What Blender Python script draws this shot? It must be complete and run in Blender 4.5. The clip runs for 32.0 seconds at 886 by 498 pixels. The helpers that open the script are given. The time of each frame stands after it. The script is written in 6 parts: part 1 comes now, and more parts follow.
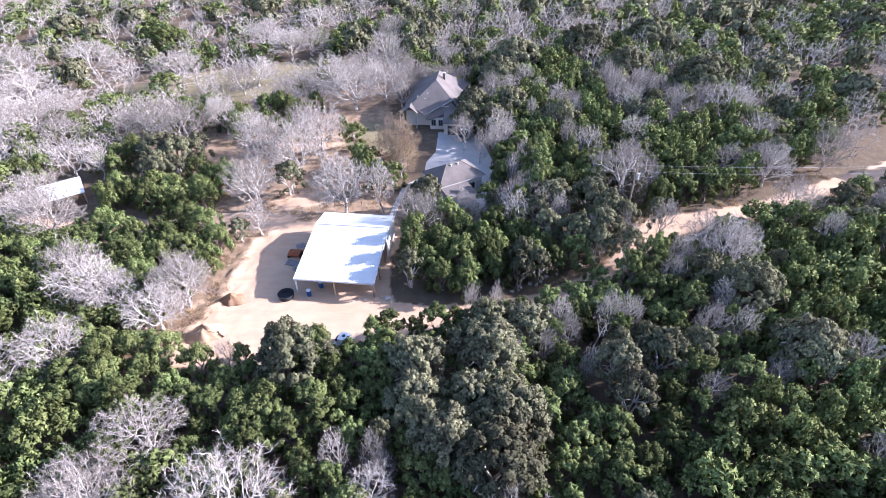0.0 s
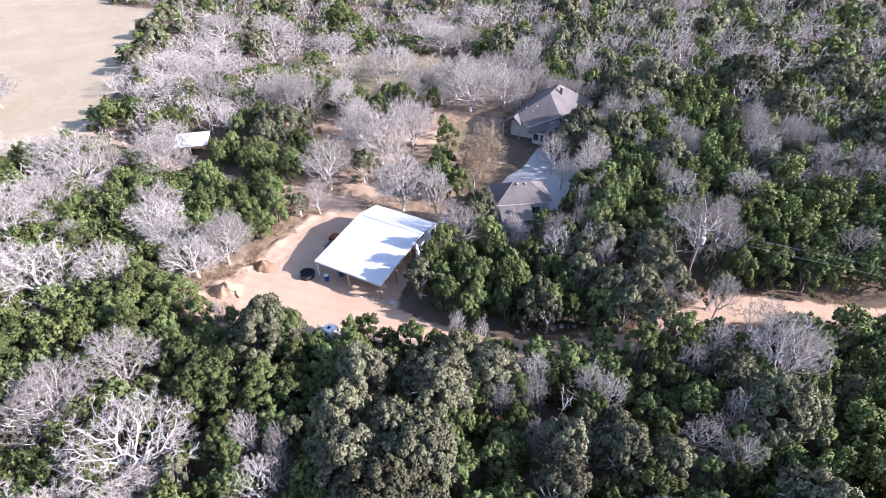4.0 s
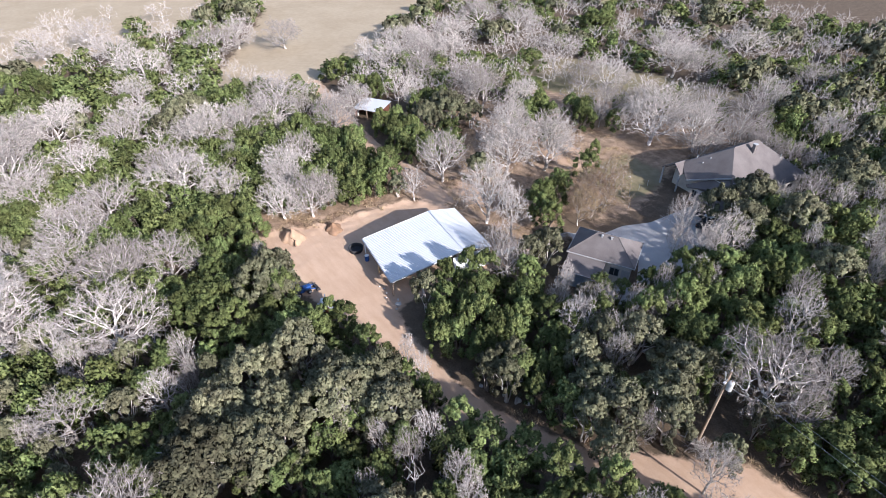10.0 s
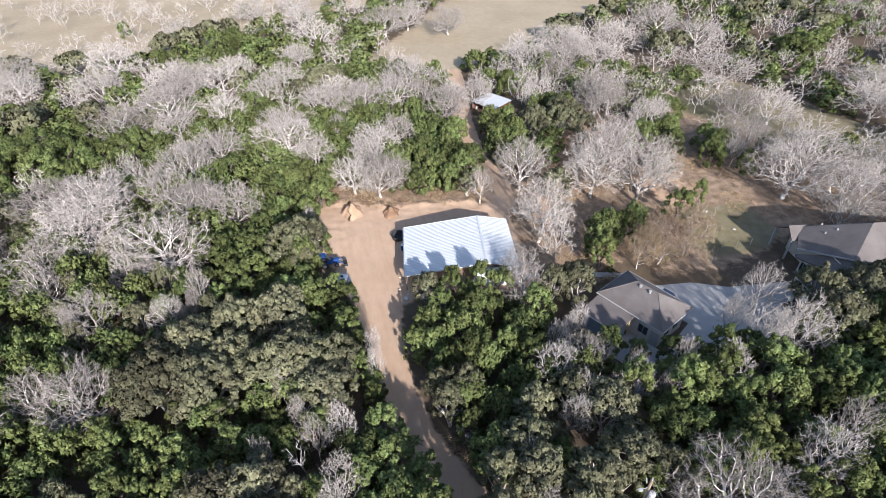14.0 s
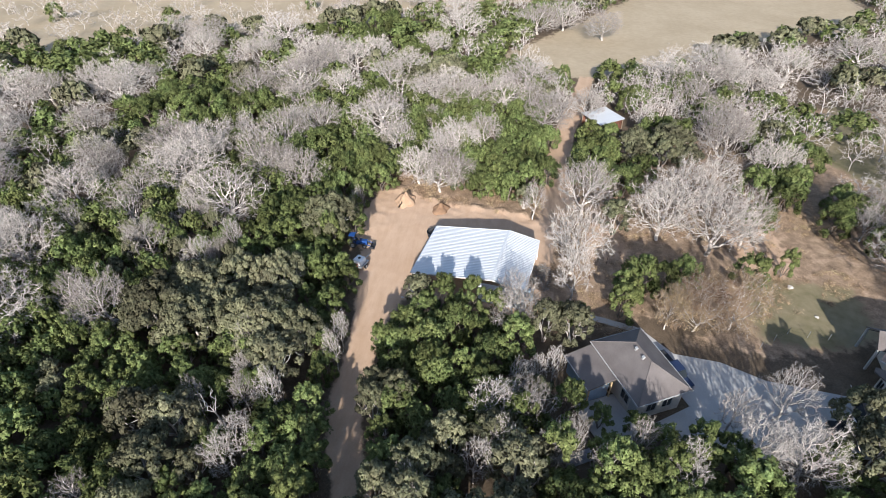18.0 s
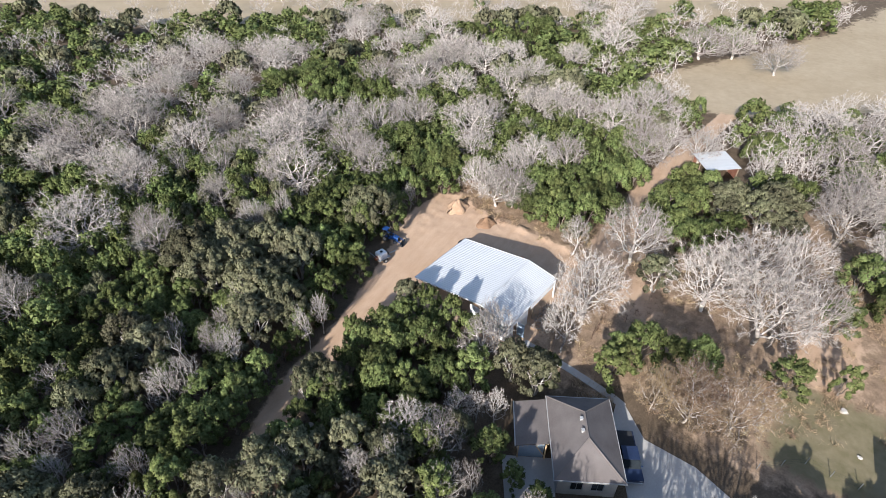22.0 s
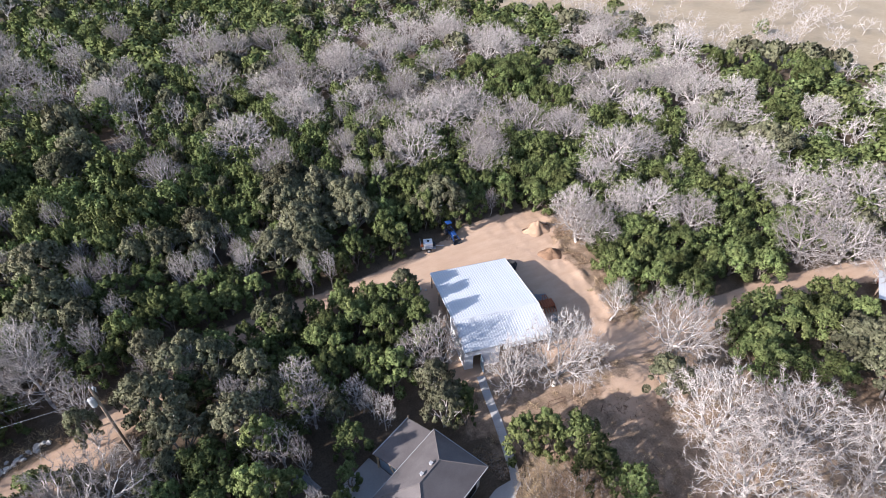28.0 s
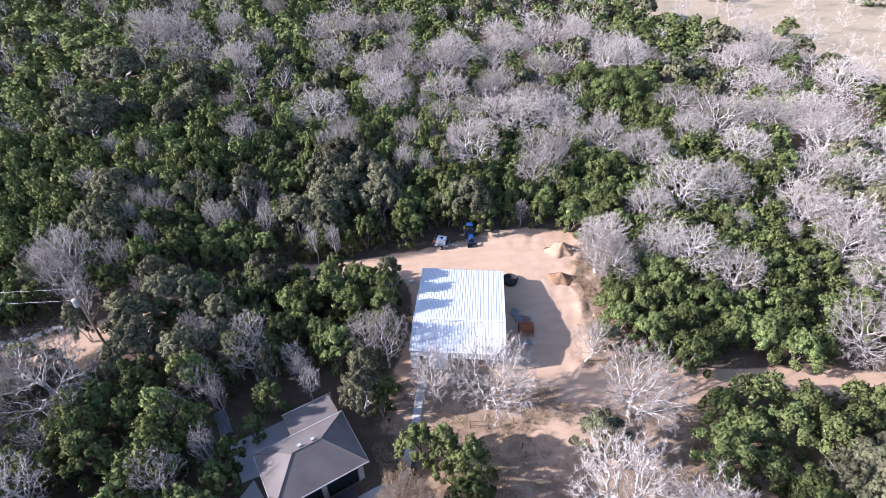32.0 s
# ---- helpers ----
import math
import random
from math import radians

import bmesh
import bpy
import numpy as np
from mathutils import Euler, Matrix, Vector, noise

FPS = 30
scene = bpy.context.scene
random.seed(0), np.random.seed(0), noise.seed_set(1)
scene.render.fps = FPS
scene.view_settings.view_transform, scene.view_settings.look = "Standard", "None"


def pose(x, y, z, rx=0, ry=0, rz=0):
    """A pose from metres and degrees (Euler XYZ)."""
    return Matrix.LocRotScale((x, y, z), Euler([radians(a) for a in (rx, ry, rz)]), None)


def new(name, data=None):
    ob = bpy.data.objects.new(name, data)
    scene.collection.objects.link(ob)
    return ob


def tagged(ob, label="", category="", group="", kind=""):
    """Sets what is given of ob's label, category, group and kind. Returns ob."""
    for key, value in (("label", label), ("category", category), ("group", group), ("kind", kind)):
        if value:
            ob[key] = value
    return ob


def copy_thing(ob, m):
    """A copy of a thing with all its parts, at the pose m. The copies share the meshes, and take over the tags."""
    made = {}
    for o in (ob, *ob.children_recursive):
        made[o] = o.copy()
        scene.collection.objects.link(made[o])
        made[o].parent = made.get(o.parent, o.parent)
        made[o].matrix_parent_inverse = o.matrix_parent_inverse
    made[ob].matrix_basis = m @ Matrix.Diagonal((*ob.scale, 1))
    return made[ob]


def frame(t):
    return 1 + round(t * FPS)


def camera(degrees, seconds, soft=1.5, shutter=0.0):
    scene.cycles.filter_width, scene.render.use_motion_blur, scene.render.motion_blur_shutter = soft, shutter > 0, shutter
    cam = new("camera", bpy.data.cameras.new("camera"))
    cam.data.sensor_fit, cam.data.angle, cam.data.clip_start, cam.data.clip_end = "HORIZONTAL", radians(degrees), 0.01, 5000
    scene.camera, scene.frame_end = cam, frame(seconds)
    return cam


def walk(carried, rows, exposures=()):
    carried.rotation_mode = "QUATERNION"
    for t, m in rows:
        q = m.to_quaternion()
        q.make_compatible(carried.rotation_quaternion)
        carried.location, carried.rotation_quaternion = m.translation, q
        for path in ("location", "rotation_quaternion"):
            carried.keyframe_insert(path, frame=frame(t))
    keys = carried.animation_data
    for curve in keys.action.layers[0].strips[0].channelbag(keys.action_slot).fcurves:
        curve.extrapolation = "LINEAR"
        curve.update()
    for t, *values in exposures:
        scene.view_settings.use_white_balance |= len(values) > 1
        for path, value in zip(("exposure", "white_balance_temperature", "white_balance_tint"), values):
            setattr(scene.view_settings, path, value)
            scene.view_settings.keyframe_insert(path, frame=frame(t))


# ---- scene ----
cam = camera(79.8, 32.0, soft=0.55)
METRES, EYE, TILT, LEAN, TURN = 149.0, 45.4, -0.2, -2.3, 0.0
ROWS = [
    (0.0, 0.0, 0.0, 0.0, -2.2, -37.32, 2.89),
    (0.5, 0.0149, 0.0028, -0.001, 0.95, -37.13, 2.84),
    (1.0, 0.0307, 0.0065, -0.0021, 4.07, -36.96, 2.78),
    (1.5, 0.0452, 0.0107, -0.0028, 6.95, -36.83, 2.73),
    (2.0, 0.0604, 0.016, -0.0034, 9.85, -36.7, 2.66),
    (2.5, 0.0742, 0.0214, -0.004, 12.51, -36.56, 2.61),
    (3.0, 0.0894, 0.0281, -0.0047, 15.31, -36.43, 2.6),
    (3.5, 0.1029, 0.0348, -0.0055, 17.77, -36.32, 2.57),
    (5.5, 0.1561, 0.0691, -0.0088, 28.22, -35.89, 2.49),
    (6.0, 0.1682, 0.0794, -0.0092, 31.12, -35.82, 2.37),
    (6.5, 0.1794, 0.0895, -0.0096, 33.96, -35.71, 2.32),
    (7.0, 0.1909, 0.1011, -0.0101, 36.99, -35.62, 2.25),
    (7.5, 0.2009, 0.1118, -0.0108, 39.65, -35.56, 2.14),
    (8.0, 0.2114, 0.1242, -0.0116, 42.59, -35.47, 2.04),
    (8.5, 0.221, 0.1371, -0.012, 45.49, -35.44, 1.95),
    (9.0, 0.2295, 0.1495, -0.012, 48.27, -35.41, 1.87),
    (9.5, 0.2379, 0.1632, -0.0124, 51.33, -35.34, 1.79),
    (10.0, 0.245, 0.1762, -0.0129, 54.32, -35.33, 1.67),
    (10.5, 0.2524, 0.1909, -0.0138, 57.68, -35.32, 1.57),
    (11.0, 0.2585, 0.2044, -0.014, 60.52, -35.36, 1.46),
    (11.5, 0.2645, 0.2196, -0.014, 63.48, -35.37, 1.42),
    (12.0, 0.2689, 0.2332, -0.0142, 66.36, -35.35, 1.27),
    (12.5, 0.2733, 0.2484, -0.0143, 69.37, -35.38, 1.15),
    (13.0, 0.2764, 0.2617, -0.0142, 71.8, -35.44, 1.07),
    (13.5, 0.2797, 0.2772, -0.0142, 74.63, -35.47, 0.95),
    (14.0, 0.2823, 0.292, -0.0143, 77.25, -35.49, 0.84),
    (14.5, 0.284, 0.3076, -0.0138, 79.99, -35.58, 0.69),
    (16.5, 0.2832, 0.3681, -0.0128, 91.22, -35.91, 0.17),
    (17.0, 0.2814, 0.3828, -0.0123, 93.88, -35.97, 0.07),
    (17.5, 0.2789, 0.3987, -0.012, 96.66, -35.99, -0.02),
    (18.0, 0.2761, 0.413, -0.0111, 99.14, -36.04, -0.16),
    (18.5, 0.2722, 0.4286, -0.0104, 101.83, -36.06, -0.21),
    (19.0, 0.2681, 0.4426, -0.0099, 104.15, -36.08, -0.29),
    (19.5, 0.2624, 0.4574, -0.009, 106.99, -36.13, -0.34),
    (20.0, 0.257, 0.4715, -0.0084, 109.72, -36.13, -0.43),
    (20.5, 0.2502, 0.4868, -0.0068, 112.47, -36.19, -0.48),
    (21.0, 0.2435, 0.5003, -0.005, 114.98, -36.23, -0.6),
    (21.5, 0.2351, 0.5144, -0.0031, 117.88, -36.29, -0.7),
    (22.0, 0.226, 0.528, -0.0016, 121.16, -36.36, -0.79),
    (22.5, 0.2174, 0.5399, -0.0009, 124.34, -36.38, -0.9),
    (23.0, 0.2075, 0.5522, 0.0002, 127.68, -36.47, -1.02),
    (23.5, 0.198, 0.5634, 0.0007, 130.46, -36.55, -1.09),
    (24.0, 0.1869, 0.5752, 0.0014, 133.16, -36.63, -1.14),
    (24.5, 0.1759, 0.5857, 0.0021, 135.82, -36.71, -1.18),
    (25.0, 0.1637, 0.5966, 0.0027, 138.89, -36.8, -1.26),
    (25.5, 0.1518, 0.6061, 0.0035, 141.5, -36.91, -1.31),
    (27.5, 0.0986, 0.6413, 0.0066, 152.61, -37.37, -1.63),
    (28.0, 0.0838, 0.6484, 0.0071, 155.25, -37.51, -1.7),
    (28.5, 0.07, 0.6541, 0.0081, 157.67, -37.63, -1.75),
    (29.0, 0.0546, 0.6598, 0.0089, 160.52, -37.77, -1.8),
    (29.5, 0.0403, 0.6646, 0.0097, 163.11, -37.92, -1.84),
    (30.0, 0.0243, 0.6691, 0.0103, 165.67, -38.04, -1.85),
    (30.5, 0.0091, 0.6725, 0.0108, 167.94, -38.17, -1.86),
    (31.0, -0.0075, 0.6755, 0.0117, 170.47, -38.31, -1.86),
    (31.5, -0.0229, 0.6774, 0.0127, 172.9, -38.44, -1.85),
    (32.0, -0.0395, 0.679, 0.0133, 175.51, -38.6, -1.84),
]
walk(cam, [(t, pose(0, 0, EYE, TILT, LEAN, TURN) @ pose(METRES * x, METRES * y, METRES * z, 90 + pitch, roll, yaw)) for t, x, y, z, yaw, pitch, roll in ROWS],
     [(0, 1.9, 5650, 24), (6, 1.4, 5750, 20), (13, 1.06, 5950, 14), (20, 0.95, 6150, 10), (26, 0.97, 6050, 15), (28.5, 1.17, 5900, 18), (32, 1.42, 5700, 22)])

# ---- light ----
SUN_EL, SUN_AZ = radians(25.5), radians(5.5)
world = bpy.data.worlds.new("sky")
scene.world = world
world.use_nodes = True
wn = world.node_tree.nodes
sky = wn.new("ShaderNodeTexSky")
sky.sky_type, sky.sun_disc = "NISHITA", False
sky.sun_elevation, sky.sun_rotation = SUN_EL, radians(90) - SUN_AZ
wn["Background"].inputs["Strength"].default_value = 0.125
world.node_tree.links.new(sky.outputs["Color"], wn["Background"].inputs["Color"])
sun_data = bpy.data.lights.new("sun", "SUN")
sun_data.energy, sun_data.angle, sun_data.color = 4.5, radians(0.6), (1.0, 0.955, 0.89)
sun = new("sun", sun_data)
to_sun = Vector((math.cos(SUN_EL) * math.cos(SUN_AZ), math.cos(SUN_EL) * math.sin(SUN_AZ), math.sin(SUN_EL)))
sun.matrix_world = Matrix.Translation((60, 60, 80)) @ to_sun.to_track_quat("Z", "Y").to_matrix().to_4x4()


# ---- materials ----
def base_mat(name, rough=0.85, metal=0.0, spec=0.3):
    m = bpy.data.materials.new(name)
    m.use_nodes = True
    b = m.node_tree.nodes["Principled BSDF"]
    b.inputs["Roughness"].default_value, b.inputs["Metallic"].default_value = rough, metal
    b.inputs["Specular IOR Level"].default_value = spec
    return m, m.node_tree.nodes, m.node_tree.links, b


def noise_tex(n, l, vec, scale, detail=4.0, rough=0.55):
    t = n.new("ShaderNodeTexNoise")
    t.inputs["Scale"].default_value, t.inputs["Detail"].default_value, t.inputs["Roughness"].default_value = scale, detail, rough
    l.new(vec, t.inputs["Vector"])
    return t.outputs["Fac"]


def ramp(n, l, fac, stops):
    r = n.new("ShaderNodeValToRGB")
    e = r.color_ramp.elements
    while len(e) < len(stops):
        e.new(0.5)
    for k, (p, c) in enumerate(stops):
        e[k].position, e[k].color = p, (*c, 1)
    l.new(fac, r.inputs["Fac"])
    return r.outputs["Color"]


def mixed(n, l, fac, a, b, mode="MIX"):
    x = n.new("ShaderNodeMix")
    x.data_type, x.blend_type = "RGBA", mode
    if isinstance(fac, float):
        x.inputs["Factor"].default_value = fac
    else:
        l.new(fac, x.inputs["Factor"])
    for s, v in (("A", a), ("B", b)):
        sock = [i for i in x.inputs if i.name == s and i.type == "RGBA"][0]
        if isinstance(v, tuple):
            sock.default_value = (*v, 1)
        else:
            l.new(v, sock)
    return [o for o in x.outputs if o.type == "RGBA"][0]


def bumped(n, l, b, height, strength, dist):
    k = n.new("ShaderNodeBump")
    k.inputs["Strength"].default_value, k.inputs["Distance"].default_value = strength, dist
    l.new(height, k.inputs["Height"])
    l.new(k.outputs["Normal"], b.inputs["Normal"])


def position(n):
    return n.new("ShaderNodeNewGeometry").outputs["Position"]


def object_space(n):
    return n.new("ShaderNodeTexCoord").outputs["Object"]


def surface(name, dark, light, coarse=0.7, fine=9.0, rough=0.85, metal=0.0, bump=0.3, dist=0.01, spec=0.3, vary=0.0):
    """A worn surface: two scales of noise between a dark and a light tone, with fine relief."""
    m, n, l, b = base_mat(name, rough, metal, spec)
    v = object_space(n)
    big, small = noise_tex(n, l, v, coarse), noise_tex(n, l, v, fine, 6.0, 0.7)
    c = mixed(n, l, 0.45, ramp(n, l, big, [(0.3, dark), (0.72, light)]), ramp(n, l, small, [(0.3, dark), (0.7, light)]))
    if vary:
        h = n.new("ShaderNodeHueSaturation")
        r = n.new("ShaderNodeMapRange")
        l.new(n.new("ShaderNodeObjectInfo").outputs["Random"], r.inputs["Value"])
        r.inputs["To Min"].default_value, r.inputs["To Max"].default_value = 1 - vary, 1 + vary
        l.new(r.outputs["Result"], h.inputs["Value"])
        l.new(c, h.inputs["Color"])
        c = h.outputs["Color"]
    l.new(c, b.inputs["Base Color"])
    bumped(n, l, b, small, bump, dist)
    return m


def foliage(name, dark, mid, light, through_light=0.25):
    """Leaves: tone by leaf, by tree and by patch of the wood; some light passes through."""
    m, n, l, b = base_mat(name, 0.85, 0.0, 0.06)
    geo, info = n.new("ShaderNodeNewGeometry"), n.new("ShaderNodeObjectInfo")
    leaf = ramp(n, l, geo.outputs["Random Per Island"], [(0.0, dark), (0.5, mid), (1.0, light)])
    patch = noise_tex(n, l, geo.outputs["Position"], 0.22, 3.0, 0.6)
    h = n.new("ShaderNodeHueSaturation")
    add = n.new("ShaderNodeMath")
    add.operation = "ADD"
    r1, r2 = n.new("ShaderNodeMapRange"), n.new("ShaderNodeMapRange")
    l.new(info.outputs["Random"], r1.inputs["Value"])
    r1.inputs["To Min"].default_value, r1.inputs["To Max"].default_value = 0.16, 0.9
    l.new(patch, r2.inputs["Value"])
    r2.inputs["From Min"].default_value, r2.inputs["From Max"].default_value = 0.3, 0.7
    r2.inputs["To Min"].default_value, r2.inputs["To Max"].default_value = 0.24, 0.85
    l.new(r1.outputs["Result"], add.inputs[0])
    l.new(r2.outputs["Result"], add.inputs[1])
    fleck = n.new("ShaderNodeMapRange")
    l.new(noise_tex(n, l, geo.outputs["Position"], 1.9, 3.0, 0.65), fleck.inputs["Value"])
    fleck.inputs["From Min"].default_value, fleck.inputs["From Max"].default_value = 0.3, 0.7
    fleck.inputs["To Min"].default_value, fleck.inputs["To Max"].default_value = 0.5, 1.62
    tone = n.new("ShaderNodeMath")
    tone.operation = "MULTIPLY"
    l.new(add.outputs["Value"], tone.inputs[0])
    l.new(fleck.outputs["Result"], tone.inputs[1])
    l.new(tone.outputs["Value"], h.inputs["Value"])
    r3 = n.new("ShaderNodeMapRange")
    l.new(patch, r3.inputs["Value"])
    r3.inputs["From Min"].default_value, r3.inputs["From Max"].default_value = 0.3, 0.7
    r3.inputs["To Min"].default_value, r3.inputs["To Max"].default_value = 0.482, 0.522
    l.new(r3.outputs["Result"], h.inputs["Hue"])
    l.new(leaf, h.inputs["Color"])
    l.new(h.outputs["Color"], b.inputs["Base Color"])
    tr = n.new("ShaderNodeBsdfTranslucent")
    l.new(h.outputs["Color"], tr.inputs["Color"])
    mx = n.new("ShaderNodeMixShader")
    mx.inputs["Fac"].default_value = through_light
    l.new(b.outputs["BSDF"], mx.inputs[1])
    l.new(tr.outputs["BSDF"], mx.inputs[2])
    l.new(mx.outputs["Shader"], n["Material Output"].inputs["Surface"])
    return m


def ground_mat():
    """Leaf litter and thin grass, with bare caliche, turf and dry field where the attributes say so."""
    m, n, l, b = base_mat("ground", 0.95, 0.0, 0.1)
    v = position(n)
    big, mid, fine = noise_tex(n, l, v, 0.09, 4.0), noise_tex(n, l, v, 0.7, 5.0, 0.65), noise_tex(n, l, v, 6.0, 5.0, 0.7)

    def weight(key):
        a = n.new("ShaderNodeAttribute")
        a.attribute_name = key
        w = n.new("ShaderNodeMath")
        w.operation = "ADD"
        o = n.new("ShaderNodeMapRange")
        l.new(mid, o.inputs["Value"])
        o.inputs["From Min"].default_value, o.inputs["From Max"].default_value = 0.2, 0.8
        o.inputs["To Min"].default_value, o.inputs["To Max"].default_value = -0.35, 0.35
        l.new(a.outputs["Fac"], w.inputs[0])
        l.new(o.outputs["Result"], w.inputs[1])
        s = n.new("ShaderNodeMapRange")
        s.interpolation_type = "SMOOTHSTEP"
        s.inputs["From Min"].default_value, s.inputs["From Max"].default_value = 0.32, 0.68
        l.new(w.outputs["Value"], s.inputs["Value"])
        return s.outputs["Result"]

    litter = mixed(n, l, 0.5, ramp(n, l, mid, [(0.3, (0.055, 0.038, 0.024)), (0.55, (0.12, 0.085, 0.055)), (0.75, (0.2, 0.143, 0.095))]),
                   ramp(n, l, fine, [(0.3, (0.05, 0.036, 0.023)), (0.7, (0.2, 0.15, 0.104))]))
    brown = mixed(n, l, 0.45, ramp(n, l, mid, [(0.32, (0.105, 0.07, 0.044)), (0.48, (0.24, 0.162, 0.103)), (0.66, (0.45, 0.32, 0.215))]),
                  ramp(n, l, fine, [(0.34, (0.115, 0.08, 0.052)), (0.64, (0.39, 0.28, 0.19))]))
    turf = mixed(n, l, 0.5, ramp(n, l, big, [(0.35, (0.125, 0.115, 0.056)), (0.6, (0.235, 0.19, 0.115))]),
                 ramp(n, l, mid, [(0.35, (0.13, 0.112, 0.058)), (0.65, (0.25, 0.2, 0.128))]))
    dirt = mixed(n, l, 0.4, ramp(n, l, big, [(0.3, (0.43, 0.275, 0.165)), (0.65, (0.52, 0.355, 0.23))]),
                 ramp(n, l, mid, [(0.3, (0.41, 0.26, 0.155)), (0.65, (0.54, 0.375, 0.25))]))
    dirt = mixed(n, l, 0.25, dirt, ramp(n, l, fine, [(0.3, (0.3, 0.2, 0.13)), (0.7, (0.54, 0.4, 0.295))]))
    drawn = n.new("ShaderNodeMapping")
    drawn.inputs["Rotation"].default_value, drawn.inputs["Scale"].default_value = (0, 0, radians(-12)), (0.22, 1.0, 1.0)
    l.new(v, drawn.inputs["Vector"])
    dirt = mixed(n, l, 0.22, dirt, ramp(n, l, noise_tex(n, l, drawn.outputs["Vector"], 1.0, 4.0, 0.6), [(0.35, (0.3, 0.195, 0.125)), (0.65, (0.52, 0.385, 0.285))]))
    field = mixed(n, l, 0.5, ramp(n, l, big, [(0.35, (0.31, 0.24, 0.152)), (0.65, (0.4, 0.317, 0.212))]),
                  ramp(n, l, mid, [(0.3, (0.3, 0.235, 0.148)), (0.7, (0.42, 0.333, 0.226))]))
    c = mixed(n, l, weight("brown"), litter, brown)
    c = mixed(n, l, weight("turf"), c, turf)
    c = mixed(n, l, weight("field"), c, field)
    c = mixed(n, l, weight("dirt"), c, dirt)
    l.new(c, b.inputs["Base Color"])
    bumped(n, l, b, fine, 0.4, 0.06)
    return m


def bark(name, dark, light):
    m, n, l, b = base_mat(name, 0.95, 0.0, 0.1)
    geo = n.new("ShaderNodeNewGeometry")
    f = noise_tex(n, l, geo.outputs["Position"], 1.3, 4.0, 0.7)
    c = ramp(n, l, f, [(0.3, dark), (0.68, light)])
    t = ramp(n, l, geo.outputs["Random Per Island"], [(0.0, (0.5, 0.48, 0.48)), (0.55, (0.9, 0.885, 0.87)), (1.0, (1.3, 1.28, 1.25))])
    own = ramp(n, l, n.new("ShaderNodeObjectInfo").outputs["Random"], [(0.0, (0.64, 0.62, 0.61)), (1.0, (1.26, 1.25, 1.24))])
    l.new(mixed(n, l, 1.0, mixed(n, l, 1.0, c, t, "MULTIPLY"), own, "MULTIPLY"), b.inputs["Base Color"])
    return m


M_GROUND = ground_mat()
M_JUNIPER = foliage("juniper_leaf", (0.066, 0.08, 0.027), (0.098, 0.114, 0.04), (0.139, 0.154, 0.058), 0.1)
M_OAK = foliage("live_oak_leaf", (0.094, 0.09, 0.053), (0.122, 0.117, 0.068), (0.155, 0.147, 0.088), 0.1)
M_BROWN_LEAF = foliage("withered_leaf", (0.17, 0.105, 0.06), (0.255, 0.168, 0.1), (0.36, 0.26, 0.165))
M_TWIG = bark("grey_twig", (0.287, 0.26, 0.237), (0.52, 0.475, 0.433))
M_BARK = bark("grey_bark", (0.38, 0.35, 0.32), (0.61, 0.565, 0.515))
M_BARK_DARK = bark("dark_bark", (0.10, 0.085, 0.07), (0.24, 0.2, 0.17))
M_ROOF_WHITE = surface("white_sheet_metal", (0.45, 0.455, 0.455), (0.53, 0.528, 0.52), 0.25, 3.0, 0.45, 0.0, 0.05, 0.004, 0.5, 0.02)
M_TARP = surface("blue_tarpaulin", (0.045, 0.12, 0.3), (0.1, 0.2, 0.42), 0.8, 6.0, 0.5, 0.0, 0.2)
M_DRY = foliage("dry_grass", (0.2, 0.14, 0.085), (0.31, 0.22, 0.135), (0.42, 0.31, 0.2), 0.15)
M_WHITE = surface("white_painted_metal", (0.66, 0.66, 0.66), (0.8, 0.79, 0.78), 0.8, 8.0, 0.5, 0.0, 0.1)
M_SHINGLE = surface("shingle", (0.098, 0.083, 0.076), (0.185, 0.16, 0.147), 0.5, 14.0, 0.95, 0.0, 0.5, 0.01, 0.1, 0.08)
M_CONCRETE = surface("concrete", (0.34, 0.318, 0.292), (0.46, 0.432, 0.398), 0.35, 7.0, 0.9, 0.0, 0.2)
M_WOOD = surface("weathered_wood", (0.16, 0.11, 0.075), (0.33, 0.25, 0.18), 1.5, 16.0, 0.85)
M_LUMBER = surface("pale_lumber", (0.5, 0.36, 0.2), (0.66, 0.5, 0.32), 1.5, 16.0, 0.75)
M_STONE_WALL = surface("limestone", (0.42, 0.37, 0.31), (0.62, 0.57, 0.5), 0.9, 7.0, 0.9)
M_TRIM = surface("white_trim", (0.3, 0.29, 0.275), (0.42, 0.405, 0.385), 1.0, 8.0, 0.6)
M_DARK = surface("dark_rubber", (0.018, 0.018, 0.02), (0.04, 0.04, 0.042), 2.0, 12.0, 0.8)
M_STEEL = surface("galvanised_steel", (0.35, 0.36, 0.37), (0.52, 0.53, 0.54), 1.0, 10.0, 0.45, 0.8)
M_BLUE = surface("blue_paint", (0.014, 0.045, 0.16), (0.026, 0.08, 0.24), 1.0, 10.0, 0.4, 0.0, 0.05)
M_NAVY = surface("navy_paint", (0.012, 0.02, 0.05), (0.03, 0.045, 0.09), 1.0, 10.0, 0.35, 0.0, 0.05)
M_ORANGE = surface("rusty_orange", (0.22, 0.06, 0.025), (0.4, 0.14, 0.06), 1.2, 10.0, 0.75)
M_GLASS = surface("dark_glass", (0.015, 0.02, 0.025), (0.03, 0.035, 0.04), 1.0, 4.0, 0.08, 0.0, 0.0)
M_DIRT = surface("heaped_soil", (0.31, 0.195, 0.12), (0.44, 0.3, 0.195), 0.9, 5.0, 0.95, 0.0, 0.8, 0.05, 0.1)
